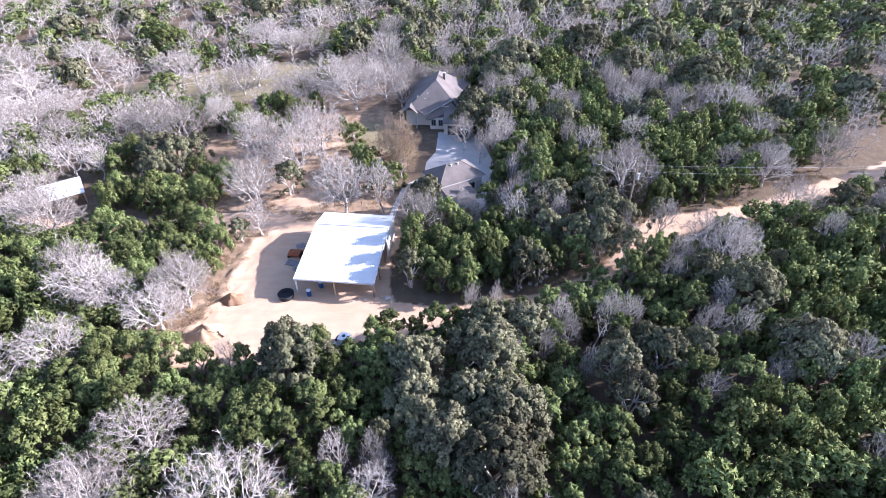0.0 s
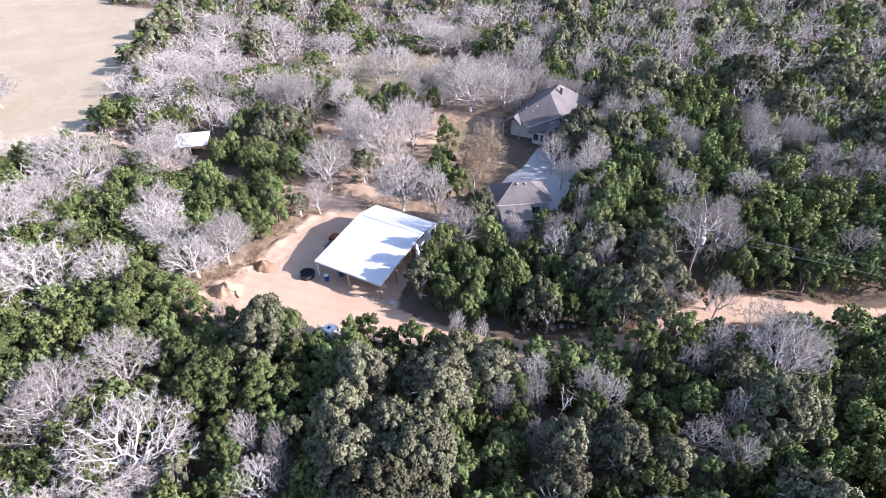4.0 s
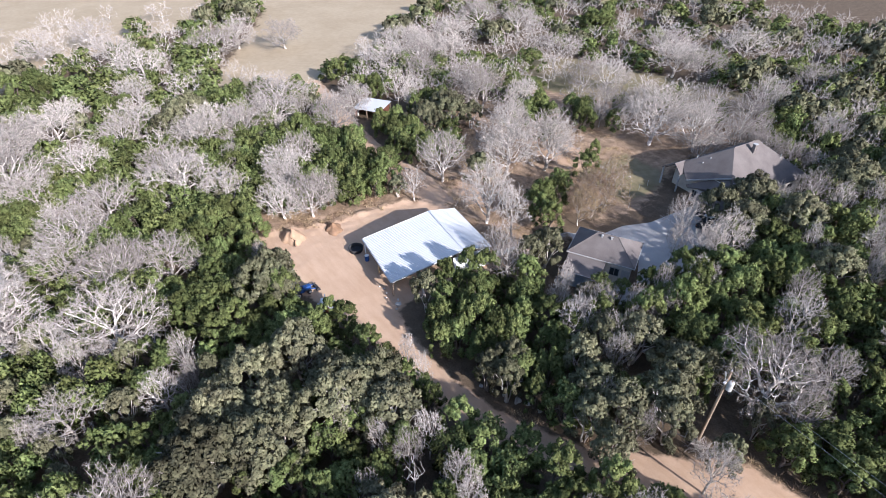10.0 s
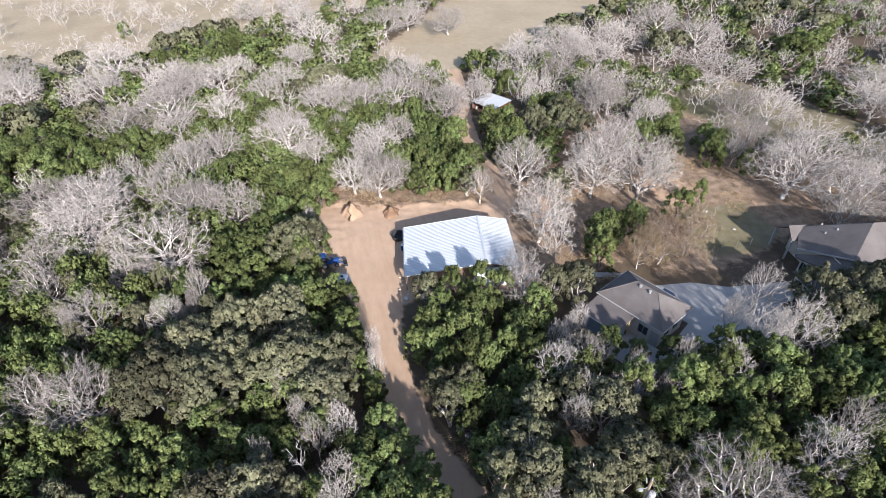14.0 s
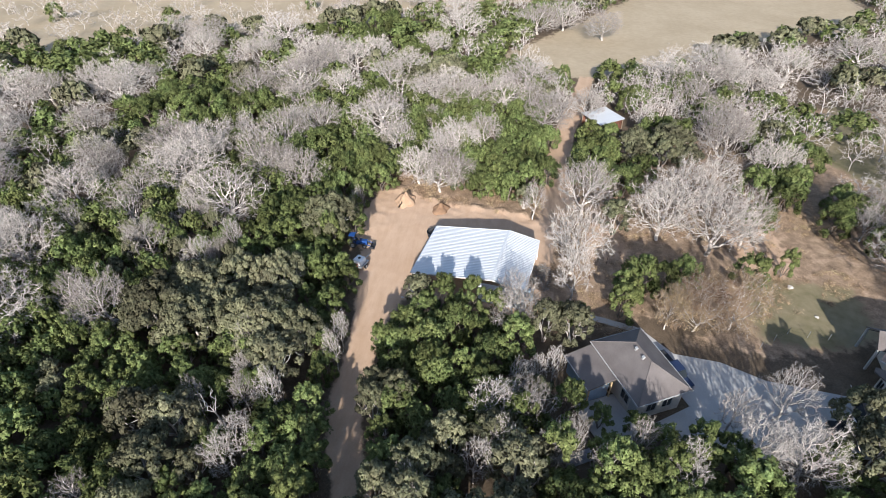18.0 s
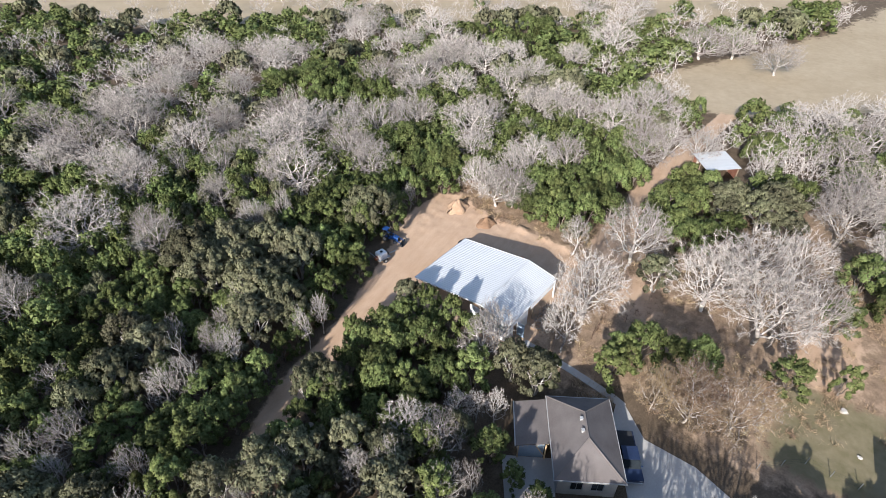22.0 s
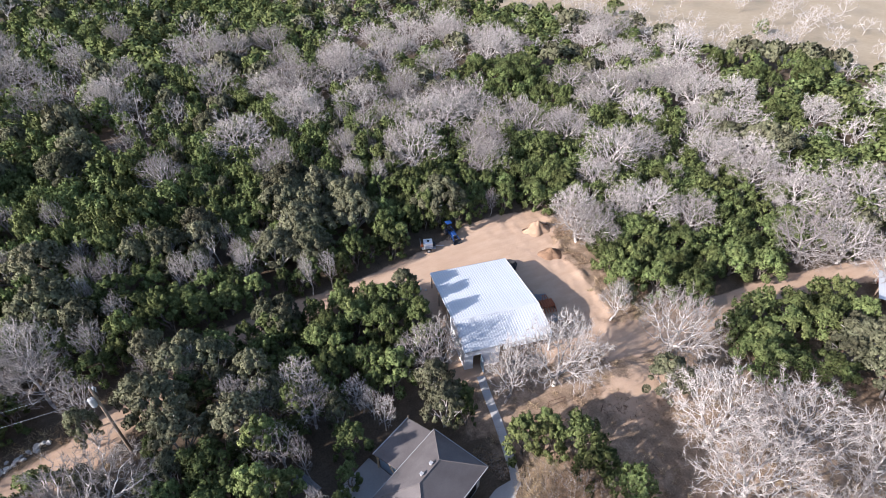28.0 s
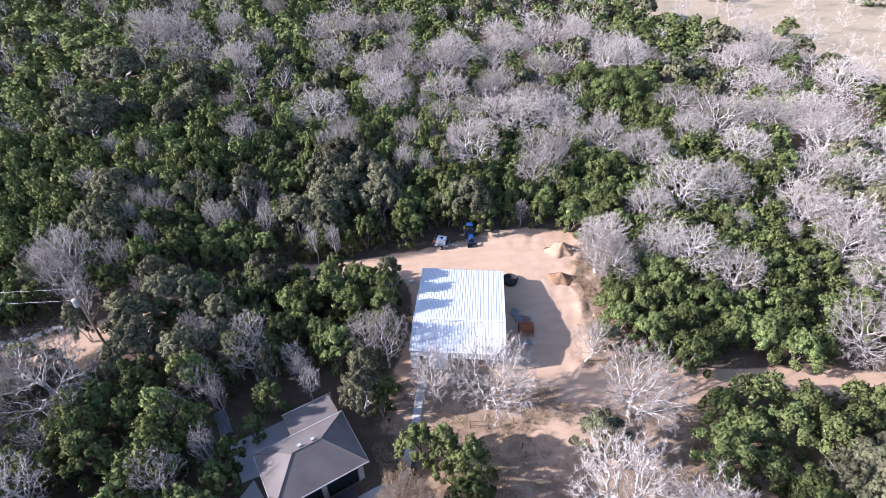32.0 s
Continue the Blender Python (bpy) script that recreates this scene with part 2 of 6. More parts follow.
M_ROCK = surface("pale_limestone_rock", (0.38, 0.34, 0.29), (0.6, 0.56, 0.51), 1.2, 8.0, 0.9)


# ---- mesh helpers ----
def part(name, bm, material, parent, label=""):
    me = bpy.data.meshes.new(name)
    bm.to_mesh(me)
    bm.free()
    me.materials.append(material)
    ob = new(name, me)
    ob.parent = parent
    if label:
        ob["label"] = label
    return ob


def thing(name, m, label, category, group="", kind=""):
    ob = new(name)
    ob.empty_display_size = 0.3
    ob.matrix_world = m
    return tagged(ob, label, category, group, kind)


def box(bm, x0, y0, z0, x1, y1, z1, bevel=0.0, m=None):
    made = bmesh.ops.create_cube(bm, size=1.0, matrix=Matrix.Translation(((x0 + x1) / 2, (y0 + y1) / 2, (z0 + z1) / 2)) @ Matrix.Diagonal((x1 - x0, y1 - y0, z1 - z0, 1)))
    if bevel:
        edges = list({e for v in made["verts"] for e in v.link_edges})
        made = bmesh.ops.bevel(bm, geom=edges, offset=bevel, segments=2, affect="EDGES", profile=0.6)
    if m is not None:
        bmesh.ops.transform(bm, matrix=m, verts=made["verts"])
    return bm


def boxed(*args, **kw):
    return box(bmesh.new(), *args, **kw)


def rod(bm, a, b, r0, r1=None, sides=8):
    a, b = Vector(a), Vector(b)
    d = b - a
    m = Matrix.Translation((a + b) / 2) @ d.to_track_quat("Z", "Y").to_matrix().to_4x4()
    bmesh.ops.create_cone(bm, cap_ends=True, segments=sides, radius1=r0, radius2=r0 if r1 is None else r1, depth=d.length, matrix=m)
    return bm


def rodded(*args, **kw):
    return rod(bmesh.new(), *args, **kw)


def slab(bm, corners, thick):
    """A sloping slab over three or four corners, with its thickness below."""
    hi = [bm.verts.new(c) for c in corners]
    lo = [bm.verts.new((c[0], c[1], c[2] - thick)) for c in corners]
    bm.faces.new(hi)
    bm.faces.new(lo[::-1])
    for k in range(len(hi)):
        j = (k + 1) % len(hi)
        bm.faces.new((hi[k], lo[k], lo[j], hi[j]))
    bmesh.ops.recalc_face_normals(bm, faces=bm.faces)
    return bm


# ---- the lie of the land ----
def step(a, b, x):
    u = min(1.0, max(0.0, (x - a) / (b - a)))
    return u * u * (3 - 2 * u)


def land(x, y):
    z = 2.4 * step(4, 34, x) + 0.021 * min(0.0, x + 20) - 0.015 * min(60.0, max(0.0, y - 88)) * (1 - step(5, 40, x))
    return z


YARD = [(-29.5, 43), (-28.5, 40.2), (-23, 39.4), (-17.3, 39.0), (-12.4, 41.4), (-3.6, 43.2), (4.4, 44.4), (12, 45.0), (17, 46.6), (22.5, 49.2), (27, 52.8), (33, 57),
        (41, 60.0), (47, 61.8), (57, 65.6), (62, 67.3), (80, 73.5), (80, 77.5), (66, 72), (57.6, 68.8), (48.3, 65.0), (41, 63.6), (31, 61.7), (26.5, 56.8), (21.7, 52.2), (16.6, 50.0), (12.6, 48.8), (7.3, 47.9), (0, 47.8),
        (-5, 48.8), (-5.5, 57), (-3, 64), (-5, 65.5), (-15, 67), (-22, 67), (-25.0, 62), (-25.8, 57), (-26.3, 50)]
TRACK = [(-22, 64.5), (-37, 66.1), (-47, 66.6), (-57.8, 68), (-70, 70.5), (-88, 74), (-88, 77), (-70, 74), (-55.2, 71.2), (-40.5, 69.4), (-31, 70.6), (-20, 69)]
OAK_YARD = [(-4, 64), (-2, 70), (-8, 80), (-6, 88), (-10, 97), (-16, 108), (-30, 108), (-50, 102), (-60, 92), (-50, 80), (-40, 72), (-24, 66)]
LAWN = [(-3, 82), (-2, 93), (-5, 100), (-8, 112), (-4, 124), (-10, 146), (-40, 146), (-78, 134), (-76, 120), (-52, 108), (-30, 103), (-16, 100), (-8, 92)]
FIELD = [(-60, -98), (-88, -63), (-112, -26), (-132, 14), (-150, 40), (-172, 75), (-300, 130), (-320, -100), (-200, -240), (-60, -240)]
HAYFIELD = [(-101, 53), (-88, 69), (-86, 76), (-97, 90), (-112, 112), (-131, 132), (-150, 170), (-300, 200), (-300, 140), (-164, 90), (-128, 70)]


VERGE = [(13, 45.2), (17, 46.2), (24, 48.4), (31, 52.8), (38, 55.4), (47, 58), (62, 63.5), (80, 69), (80, 82), (57, 72), (41, 64.5), (31, 62.5), (21, 53), (13, 50)]
TURF = [(-80, 127), (-60, 141), (-20, 151), (-10, 142), (-33, 123), (-57, 112)]
DOOR_YARD = [(-16, 91), (-4.5, 90), (-4, 97), (-7, 104), (-15, 104)]
CLEARING = [(-31, 92), (-24, 90.2), (-16, 91.5), (-15, 95.5), (-20, 98.8), (-29, 98)]
WORN = [(-25.5, 70.8), (-17, 71), (-15, 74.5), (-18.5, 78), (-24, 76.6)]
SCRUB = [(-35, 39), (-29, 37), (-26, 45), (-25, 60), (-22, 66), (-35, 66)]


def inside(p, poly):
    x, y = p
    hit, k = False, len(poly) - 1
    for j in range(len(poly)):
        (x0, y0), (x1, y1) = poly[j], poly[k]
        if (y0 > y) != (y1 > y) and x < (x1 - x0) * (y - y0) / (y1 - y0) + x0:
            hit = not hit
        k = j
    return hit


def depth_in(X, Y, poly):
    """Signed distance of points to a polygon's edge, above zero inside."""
    best, hit = np.full(X.shape, 1e9), np.zeros(X.shape, bool)
    for (x0, y0), (x1, y1) in zip(poly, poly[1:] + poly[:1]):
        dx, dy = x1 - x0, y1 - y0
        s = np.clip(((X - x0) * dx + (Y - y0) * dy) / (dx * dx + dy * dy), 0, 1)
        best = np.minimum(best, np.hypot(X - x0 - s * dx, Y - y0 - s * dy))
        if dy:
            hit ^= ((y0 > Y) != (y1 > Y)) & (X < dx * (Y - y0) / dy + x0)
    return np.where(hit, best, -best)


def spread(lo, hi, pitch, reach):
    c = list(np.arange(lo, hi + 0.01, pitch))
    s = pitch
    while c[-1] < reach:
        s *= 1.16
        c.append(c[-1] + s)
    s = pitch
    while c[0] > -reach:
        s *= 1.16
        c.insert(0, c[0] - s)
    return np.array(c)


def build_ground():
    xs, ys = spread(-70, 50, 0.55, 2600), spread(30, 125, 0.55, 2600)
    X, Y = np.meshgrid(xs, ys, indexing="ij")
    ss = lambda a, b, x: (lambda u: u * u * (3 - 2 * u))(np.clip((x - a) / (b - a), 0, 1))
    Z = 2.4 * ss(4, 34, X) + 0.021 * np.minimum(0, np.maximum(X, -300) + 20) - 0.015 * np.clip(Y - 88, 0, 60) * (1 - ss(5, 40, X))
    yard, track = depth_in(X, Y, YARD), depth_in(X, Y, TRACK)
    rough = np.sin(X * 1.9 + np.sin(Y * 1.3) * 2) * np.sin(Y * 2.3 + np.sin(X * 0.9) * 2)
    # a low bank pushed up round the cleared yard, and ruts in it
    bank = np.exp(-((yard + 0.7 + 0.35 * np.sin(X * 0.7 + Y * 1.1)) / 0.5) ** 2) * ss(-16, -22, X) * ss(72, 62, Y)
    clods = np.random.default_rng(5).normal(size=X.shape) * ss(-16, -21, X) * ss(-34, -30, X) * ss(36, 39, Y) * ss(66, 62, Y) * ss(6, 2, yard)
    Z += 0.075 * clods + 0.26 * bank * np.clip(0.7 + 0.9 * np.sin(X * 0.9 + Y * 1.7) + 0.5 * rough, 0, 2) + 0.03 * rough * (np.abs(X) < 80) + 0.1 * np.abs(np.sin(X * 2.6 + 1.5 * np.sin(Y)) * np.sin(Y * 2.2 + X)) * ss(-15, -20, X) * ss(-31, -27, X) * ss(50, 46, Y) * ss(0, 1, yard)
    n = len(ys)
    I, J = np.meshgrid(np.arange(len(xs) - 1), np.arange(n - 1), indexing="ij")
    a = (I * n + J).ravel()
    faces = np.stack([a, a + n, a + n + 1, a + 1], 1)
    me = bpy.data.meshes.new("ground")
    me.from_pydata(np.stack([X, Y, Z], -1).reshape(-1, 3), [], faces)
    for key, w in (("dirt", np.maximum((yard + 0.5 * ss(-18, -24, X)) / 1.6, np.maximum(track / 1.1 + 0.15, np.maximum(depth_in(X, Y, CLEARING), depth_in(X, Y, WORN)) / 4 - 0.1))), ("brown", np.maximum(np.maximum(depth_in(X, Y, OAK_YARD), depth_in(X, Y, LAWN)) / 5, depth_in(X, Y, SCRUB) / 3)), ("turf", np.maximum(depth_in(X, Y, TURF), depth_in(X, Y, DOOR_YARD)) / 4), ("field", np.maximum(depth_in(X, Y, FIELD), depth_in(X, Y, HAYFIELD)) / 5)):
        me.attributes.new(key, "FLOAT", "POINT").data.foreach_set("value", np.clip(w + 0.5, 0, 1).ravel().astype(np.float32))
    me.polygons.foreach_set("use_smooth", np.ones(len(me.polygons), bool))
    me.materials.append(M_GROUND)
    return tagged(new("ground", me), "tan caliche, brown leaf litter and thin turf", "ground", kind="structure")


build_ground()


# ---- trees ----
class Soup:
    """Triangles gathered in numpy and written as one mesh."""

    def __init__(self):
        self.v, self.f, self.count = [], [], 0

    def add(self, verts, faces):
        self.v.append(verts)
        self.f.append(faces + self.count)
        self.count += len(verts)

    def arrays(self):
        return np.concatenate(self.v), np.concatenate(self.f)


def mesh_of(name, verts, faces, material, smooth=True, normals=None):
    me = bpy.data.meshes.new(name)
    me.vertices.add(len(verts))
    me.vertices.foreach_set("co", np.ascontiguousarray(verts, np.float32).ravel())
    me.loops.add(faces.size)
    me.loops.foreach_set("vertex_index", np.ascontiguousarray(faces, np.int32).ravel())
    me.polygons.add(len(faces))
    me.polygons.foreach_set("loop_start", np.arange(0, faces.size, 3, dtype=np.int32))
    me.polygons.foreach_set("use_smooth", np.full(len(faces), smooth))
    me.update(calc_edges=True)
    if normals is not None:
        me.normals_split_custom_set_from_vertices(normals.tolist())
    me.materials.append(material)
    return me


def unit(a):
    return a / (np.linalg.norm(a, axis=-1, keepdims=True) + 1e-9)


def leaves(soup, rng, roots, dirs, length, width):
    """Pointed blades from roots along dirs, each a bent pair of triangles."""
    n = len(roots)
    side = unit(np.cross(dirs, rng.normal(size=(n, 3))))
    L, W = length * rng.uniform(0.6, 1.25, (n, 1)), width * rng.uniform(0.7, 1.3, (n, 1))
    mid = roots + dirs * L * 0.45
    v = np.stack([roots, mid + side * W, mid - side * W, roots + dirs * L], 1).reshape(-1, 3)
    k = np.arange(n)[:, None] * 4
    soup.add(v, np.concatenate([k + [0, 2, 1], k + [1, 2, 3]]))


def limb(soup, a, b, r0, r1, sides):
    d = unit(b - a)
    s = unit(np.cross(d, [0.31, 0.77, 0.55]))
    t = np.cross(d, s)
    ang = np.arange(sides) * 2 * math.pi / sides
    ring = np.cos(ang)[:, None] * s + np.sin(ang)[:, None] * t
    k = np.arange(sides)
    j = (k + 1) % sides
    soup.add(np.concatenate([a + ring * r0, b + ring * r1]), np.concatenate([np.stack([k, j, sides + j], 1), np.stack([k, sides + j, sides + k], 1)]))


def crooked(soup, rng, a, b, r0, r1, sides, bends=3, sway=0.12):
    """A limb in a few crooked lengths; gives back the places along it."""
    pts = [a + (b - a) * s for s in np.linspace(0, 1, bends + 1)]
    size = np.linalg.norm(b - a)
    for k in range(1, bends):
        pts[k] = pts[k] + rng.normal(size=3) * sway * size
    rad = np.linspace(r0, r1, bends + 1)
    for k in range(bends):
        limb(soup, pts[k], pts[k + 1], rad[k], rad[k + 1], sides)
    return pts


def slivers(soup, rng, roots, dirs, length, width):
    """Fine twigs, each one thin triangle."""
    n = len(roots)
    side = unit(np.cross(dirs, rng.normal(size=(n, 3)))) * width
    v = np.stack([roots - side, roots + side, roots + dirs * length * rng.uniform(0.6, 1.3, (n, 1))], 1).reshape(-1, 3)
    soup.add(v, np.arange(n)[:, None] * 3 + [0, 1, 2])


def stems(seed, count, height, spread, thick):
    """A few crooked stems that part near the ground and carry the crown."""
    rng = np.random.default_rng(seed)
    wood = Soup()
    for k in range(count):
        a = k * 6.283 / count + rng.uniform(-0.4, 0.4)
        d = np.array([math.cos(a), math.sin(a), 0])
        mid = d * spread * 0.4 + [0, 0, height * 0.5]
        crooked(wood, rng, d * 0.03 + [0, 0, -0.1], mid, thick, thick * 0.7, 5, 3, 0.06)
        for j in range(3):
            tip = mid + unit(d + rng.normal(size=3) * 0.7) * [spread, spread, 0.1] + [0, 0, height * rng.uniform(0.3, 0.55)]
            crooked(wood, rng, mid, tip, thick * 0.6, thick * 0.15, 4, 3, 0.1)
    return wood.arrays()


def sprays(rng, centres, radii, heart, count, long, wide, taper=0.0, knobs=9, tuft=0.34, upward=0.35):
    """Foliage on rounded boughs: small sprays that cover each bough's outside, knob by knob, and face outwards."""
    n = len(centres)
    area = radii[:, 0] * (radii[:, 0] + 2 * radii[:, 2])
    own = rng.choice(n, int(count * 1.9), p=area / area.sum())
    d = unit(rng.normal(size=(len(own), 3)) + [0, 0, 0.3])
    knob = unit(rng.normal(size=(n, knobs, 3)) + [0, 0, upward])
    near = np.einsum("pk,pjk->pj", d, knob[own])
    best = near.argmax(1)
    top = knob[own, best]
    bump = np.exp((near.max(1) - 1) / 0.05)[:, None]
    r = radii[own] * (1 - tuft * 0.55 + tuft * bump) * rng.uniform(0.86, 1.08, (len(own), 1))
    r[:, :2] *= 1 - taper * np.clip(d[:, 2:3], 0, 1)
    p = centres[own] + d * r
    gap = np.linalg.norm((p[:, None] - centres[None]) / radii[None], axis=2)
    gap[np.arange(len(own)), own] = 9
    keep = np.flatnonzero(gap.min(1) > 0.86)[:count]
    p, d, top, own = p[keep], d[keep], top[keep], own[keep]
    face = unit(unit(d / radii[own]) * 0.55 + unit(p - heart) * 0.45 + (d - top) * 0.6)
    g = unit(face + rng.normal(size=p.shape) * 0.75)
    t = rng.normal(size=p.shape) * 0.7 + d * 0.5 + [0, 0, 0.7]
    t = unit(t - g * (t * g).sum(1, keepdims=True))
    side = np.cross(t, g)
    L, W = long * rng.uniform(0.6, 1.35, (len(p), 1)), wide * rng.uniform(0.65, 1.25, (len(p), 1))
    v = np.stack([p - side * W - t * L * 0.4, p + side * W - t * L * 0.4, p + t * L * 0.6], 1).reshape(-1, 3)
    return v, np.arange(len(p))[:, None] * 3 + [0, 1, 2], np.repeat(unit(face * 0.7 + g * 0.3), 3, 0)


def juniper_crown(seed, boughs, count, long, wide, rise=1.0):
    """A juniper's crown of unit radius and height about 2: upright plumes crowded into a broken dome, green to the ground."""
    rng = np.random.default_rng(seed)
    k = np.arange(boughs)
    rad, ang = 0.8 * np.sqrt((k + 0.3) / boughs), k * 2.39996 + rng.uniform(-0.45, 0.45, boughs)
    skew = 1 + 0.16 * np.sin(ang * 2 + seed) + rng.normal(0, 0.06, boughs)
    x, y = rad * np.cos(ang) * skew, rad * np.sin(ang) * skew
    wide_r = rng.uniform(0.8, 1.2, boughs) * 1.12 / math.sqrt(boughs)
    tall_r = wide_r * rng.uniform(0.85, 1.4, boughs)
    peak = rise * (1.72 - 1.05 * rad ** 2.1 + rng.normal(0, 0.1, boughs))
    skirt = np.arange(boughs // 2, boughs, 2)
    peak[skirt] *= rng.uniform(0.4, 0.7, len(skirt))
    centres = np.stack([x, y, np.maximum(peak - tall_r, 0.2)], 1)
    radii = np.stack([wide_r, wide_r, tall_r], 1)
    return sprays(rng, centres, radii, np.array([0, 0, 0.55 * rise ** 1.5]), count, long, wide, 0.15, 13, 0.66, 0.8)


def oak_crown(seed, boughs, count, long, wide, rise=1.0):
    """A live oak's crown of unit radius and height about 1.5: many rounded clumps heaped into a wide dome."""
    rng = np.random.default_rng(seed)
    k = np.arange(boughs)
    rad, ang = 0.84 * np.sqrt((k + 0.3) / boughs), k * 2.39996 + rng.uniform(-0.5, 0.5, boughs)
    skew = 1 + 0.12 * np.sin(ang * 3 + seed) + rng.normal(0, 0.07, boughs)
    size = rng.uniform(0.7, 1.3, boughs) * 1.15 / math.sqrt(boughs)
    z = 1.28 + 1.5 * (rise - 1) - 0.72 * (0.5 + 0.5 * rise) * rad ** 2.2 + rng.normal(0, 0.07, boughs)
    z[boughs // 2::2] *= rng.uniform(0.45, 0.75, len(z[boughs // 2::2])) if rise > 1 else 1.0
    centres = np.stack([rad * np.cos(ang) * skew, rad * np.sin(ang) * skew, z], 1)
    return sprays(rng, centres, np.stack([size, size, size * 0.8], 1), np.array([0, 0, 0.4 + 1.5 * (rise - 1)]), count, long, wide, 0.0, 14, 0.4)


def grown_oak(seed, buds, pace, reach, lift=0.0, flat=0.74):
    """The branching of an oak that grows towards buds spread through a dome: nodes, parents and thickness."""
    rng = np.random.default_rng(seed)
    d = unit(rng.normal(size=(buds, 3)) * [1, 1, 0.9] + [0, 0, 0.25])
    d[:, 2] = np.where(d[:, 2] < -0.3, -d[:, 2], d[:, 2])
    lobes = 1 + 0.1 * np.sin(np.arctan2(d[:, 1], d[:, 0]) * 3 + seed) + 0.07 * np.sin(np.arctan2(d[:, 1], d[:, 0]) * 5 + 2 * seed)
    goal = [0, 0, 0.86 + lift] + d * (rng.uniform(0.12, 1, (buds, 1)) ** 0.42) * [1, 1, flat + 0.35 * lift] * lobes[:, None]
    heads = unit(rng.normal(size=(24, 3)) + [0, 0, 0.35])
    heads = [0, 0, 0.86 + lift] + heads * rng.uniform(0.62, 1.02, (24, 1)) * [1, 1, flat + 0.35 * lift]
    grouped = rng.uniform(size=buds) < 0.62
    goal[grouped] = heads[rng.integers(24, size=grouped.sum())] + rng.normal(size=(grouped.sum(), 3)) * 0.13
    goal[:, 2] = np.maximum(goal[:, 2], 0.42 + lift * 0.6)
    lean = rng.normal(0, 0.1, 2)
    nodes = [np.array([0, 0, -0.1])]
    parent = [-1]
    while nodes[-1][2] < 0.34 + 0.55 * lift:
        nodes.append(nodes[-1] + [lean[0] * pace + rng.normal(0, 0.015), lean[1] * pace + rng.normal(0, 0.015), pace])
        parent.append(len(nodes) - 2)
    pts = np.array(nodes)
    alive = np.ones(buds, bool)
    best, own = np.full(buds, 9.0), np.zeros(buds, int)
    fresh = 0
    for k in range(90):
        gap = np.linalg.norm(goal[:, None] - pts[None, fresh:], axis=2)
        near, who = gap.min(1), gap.argmin(1) + fresh
        own = np.where(near < best, who, own)
        best = np.minimum(best, near)
        alive &= best > reach
        if not alive.any():
            break
        fresh = len(pts)
        pull = np.zeros((len(pts), 3))
        np.add.at(pull, own[alive], unit(goal[alive] - pts[own[alive]]))
        src = np.flatnonzero(np.abs(pull).sum(1) > 0)
        way = unit(unit(pull[src]) + rng.normal(size=(len(src), 3)) * 0.25)
        pts = np.concatenate([pts, pts[src] + way * pace])
        parent += src.tolist()
    parent = np.array(parent)
    load = np.zeros(len(pts))
    kids = np.bincount(parent[1:], minlength=len(pts))
    for k in range(len(pts) - 1, 0, -1):
        if kids[k] == 0:
            load[k] = 1.0
        load[parent[k]] += load[k]
    return pts, parent, load, rng


def bare_oak(seed, buds=520, pace=0.075, reach=0.1, thick=1.0, twigs=3, twig=1.0, leafy=0, coarse=False, lift=0.0):
    """A leafless oak of unit crown radius and height about 1.6: crooked limbs that fork into a dome of fine twigs."""
    pts, parent, load, rng = grown_oak(seed, buds, pace, reach, lift)
    size = thick * 0.0047 * np.maximum(load, 1) ** 0.445
    wood, fine, leaf = Soup(), Soup(), Soup()
    thin = []
    for k in range(1, len(pts)):
        j = parent[k]
        if size[k] > 0.0088 * thick:
            limb(wood, pts[j], pts[k], max(size[k], min(size[j], size[k] * 1.5)), size[k], 3 if coarse else 6 if size[k] > 0.03 else 4)
        else:
            thin.append(k)
    thin = np.array(thin)
    a, b, w = pts[parent[thin]], pts[thin], size[thin][:, None] * twig
    side = unit(np.cross(b - a, rng.normal(size=a.shape))) * w
    v = np.stack([a - side, a + side, b - side * 0.75, b + side * 0.75], 1).reshape(-1, 3)
    k = np.arange(len(thin))[:, None] * 4
    fine.add(v, np.concatenate([k + [0, 1, 3], k + [0, 3, 2]]))
    if not coarse:
        cross = unit(np.cross(b - a, side)) * w
        fine.add(np.stack([a - cross, a + cross, b], 1).reshape(-1, 3), np.arange(len(thin))[:, None] * 3 + [0, 1, 2])
    along = np.repeat(a, twigs, 0) + np.repeat(b - a, twigs, 0) * rng.uniform(0, 1, (len(thin) * twigs, 1))
    way = unit(np.repeat(unit(b - a), twigs, 0) * 0.7 + unit(along - [0, 0, 0.5]) * 0.4 + rng.normal(size=along.shape) * 0.6)
    slivers(fine, rng, along, way, 0.125, 0.0046 * thick * twig)
    if leafy:
        spot = np.repeat(along, leafy, 0) + np.repeat(way, leafy, 0) * rng.uniform(0, 0.12, (len(along) * leafy, 1)) + rng.normal(size=(len(along) * leafy, 3)) * 0.03
        leaves(leaf, rng, spot, unit(rng.normal(size=spot.shape) + [0, 0, -0.3]), 0.03, 0.0105)
    return wood.arrays(), fine.arrays(), (leaf.arrays() if leafy else None)


def joined(*arrays):
    soup = Soup()
    for v, f in arrays:
        soup.add(v, f)
    return soup.arrays()


def tree_kind(name, label, category, meshes):
    """A pattern tree: an empty at the foot, its trunk and its crown."""
    ob = thing(name, Matrix.Identity(4), label, category)
    for pname, me in meshes:
        p = new(pname, me)
        p.parent = ob
    return ob


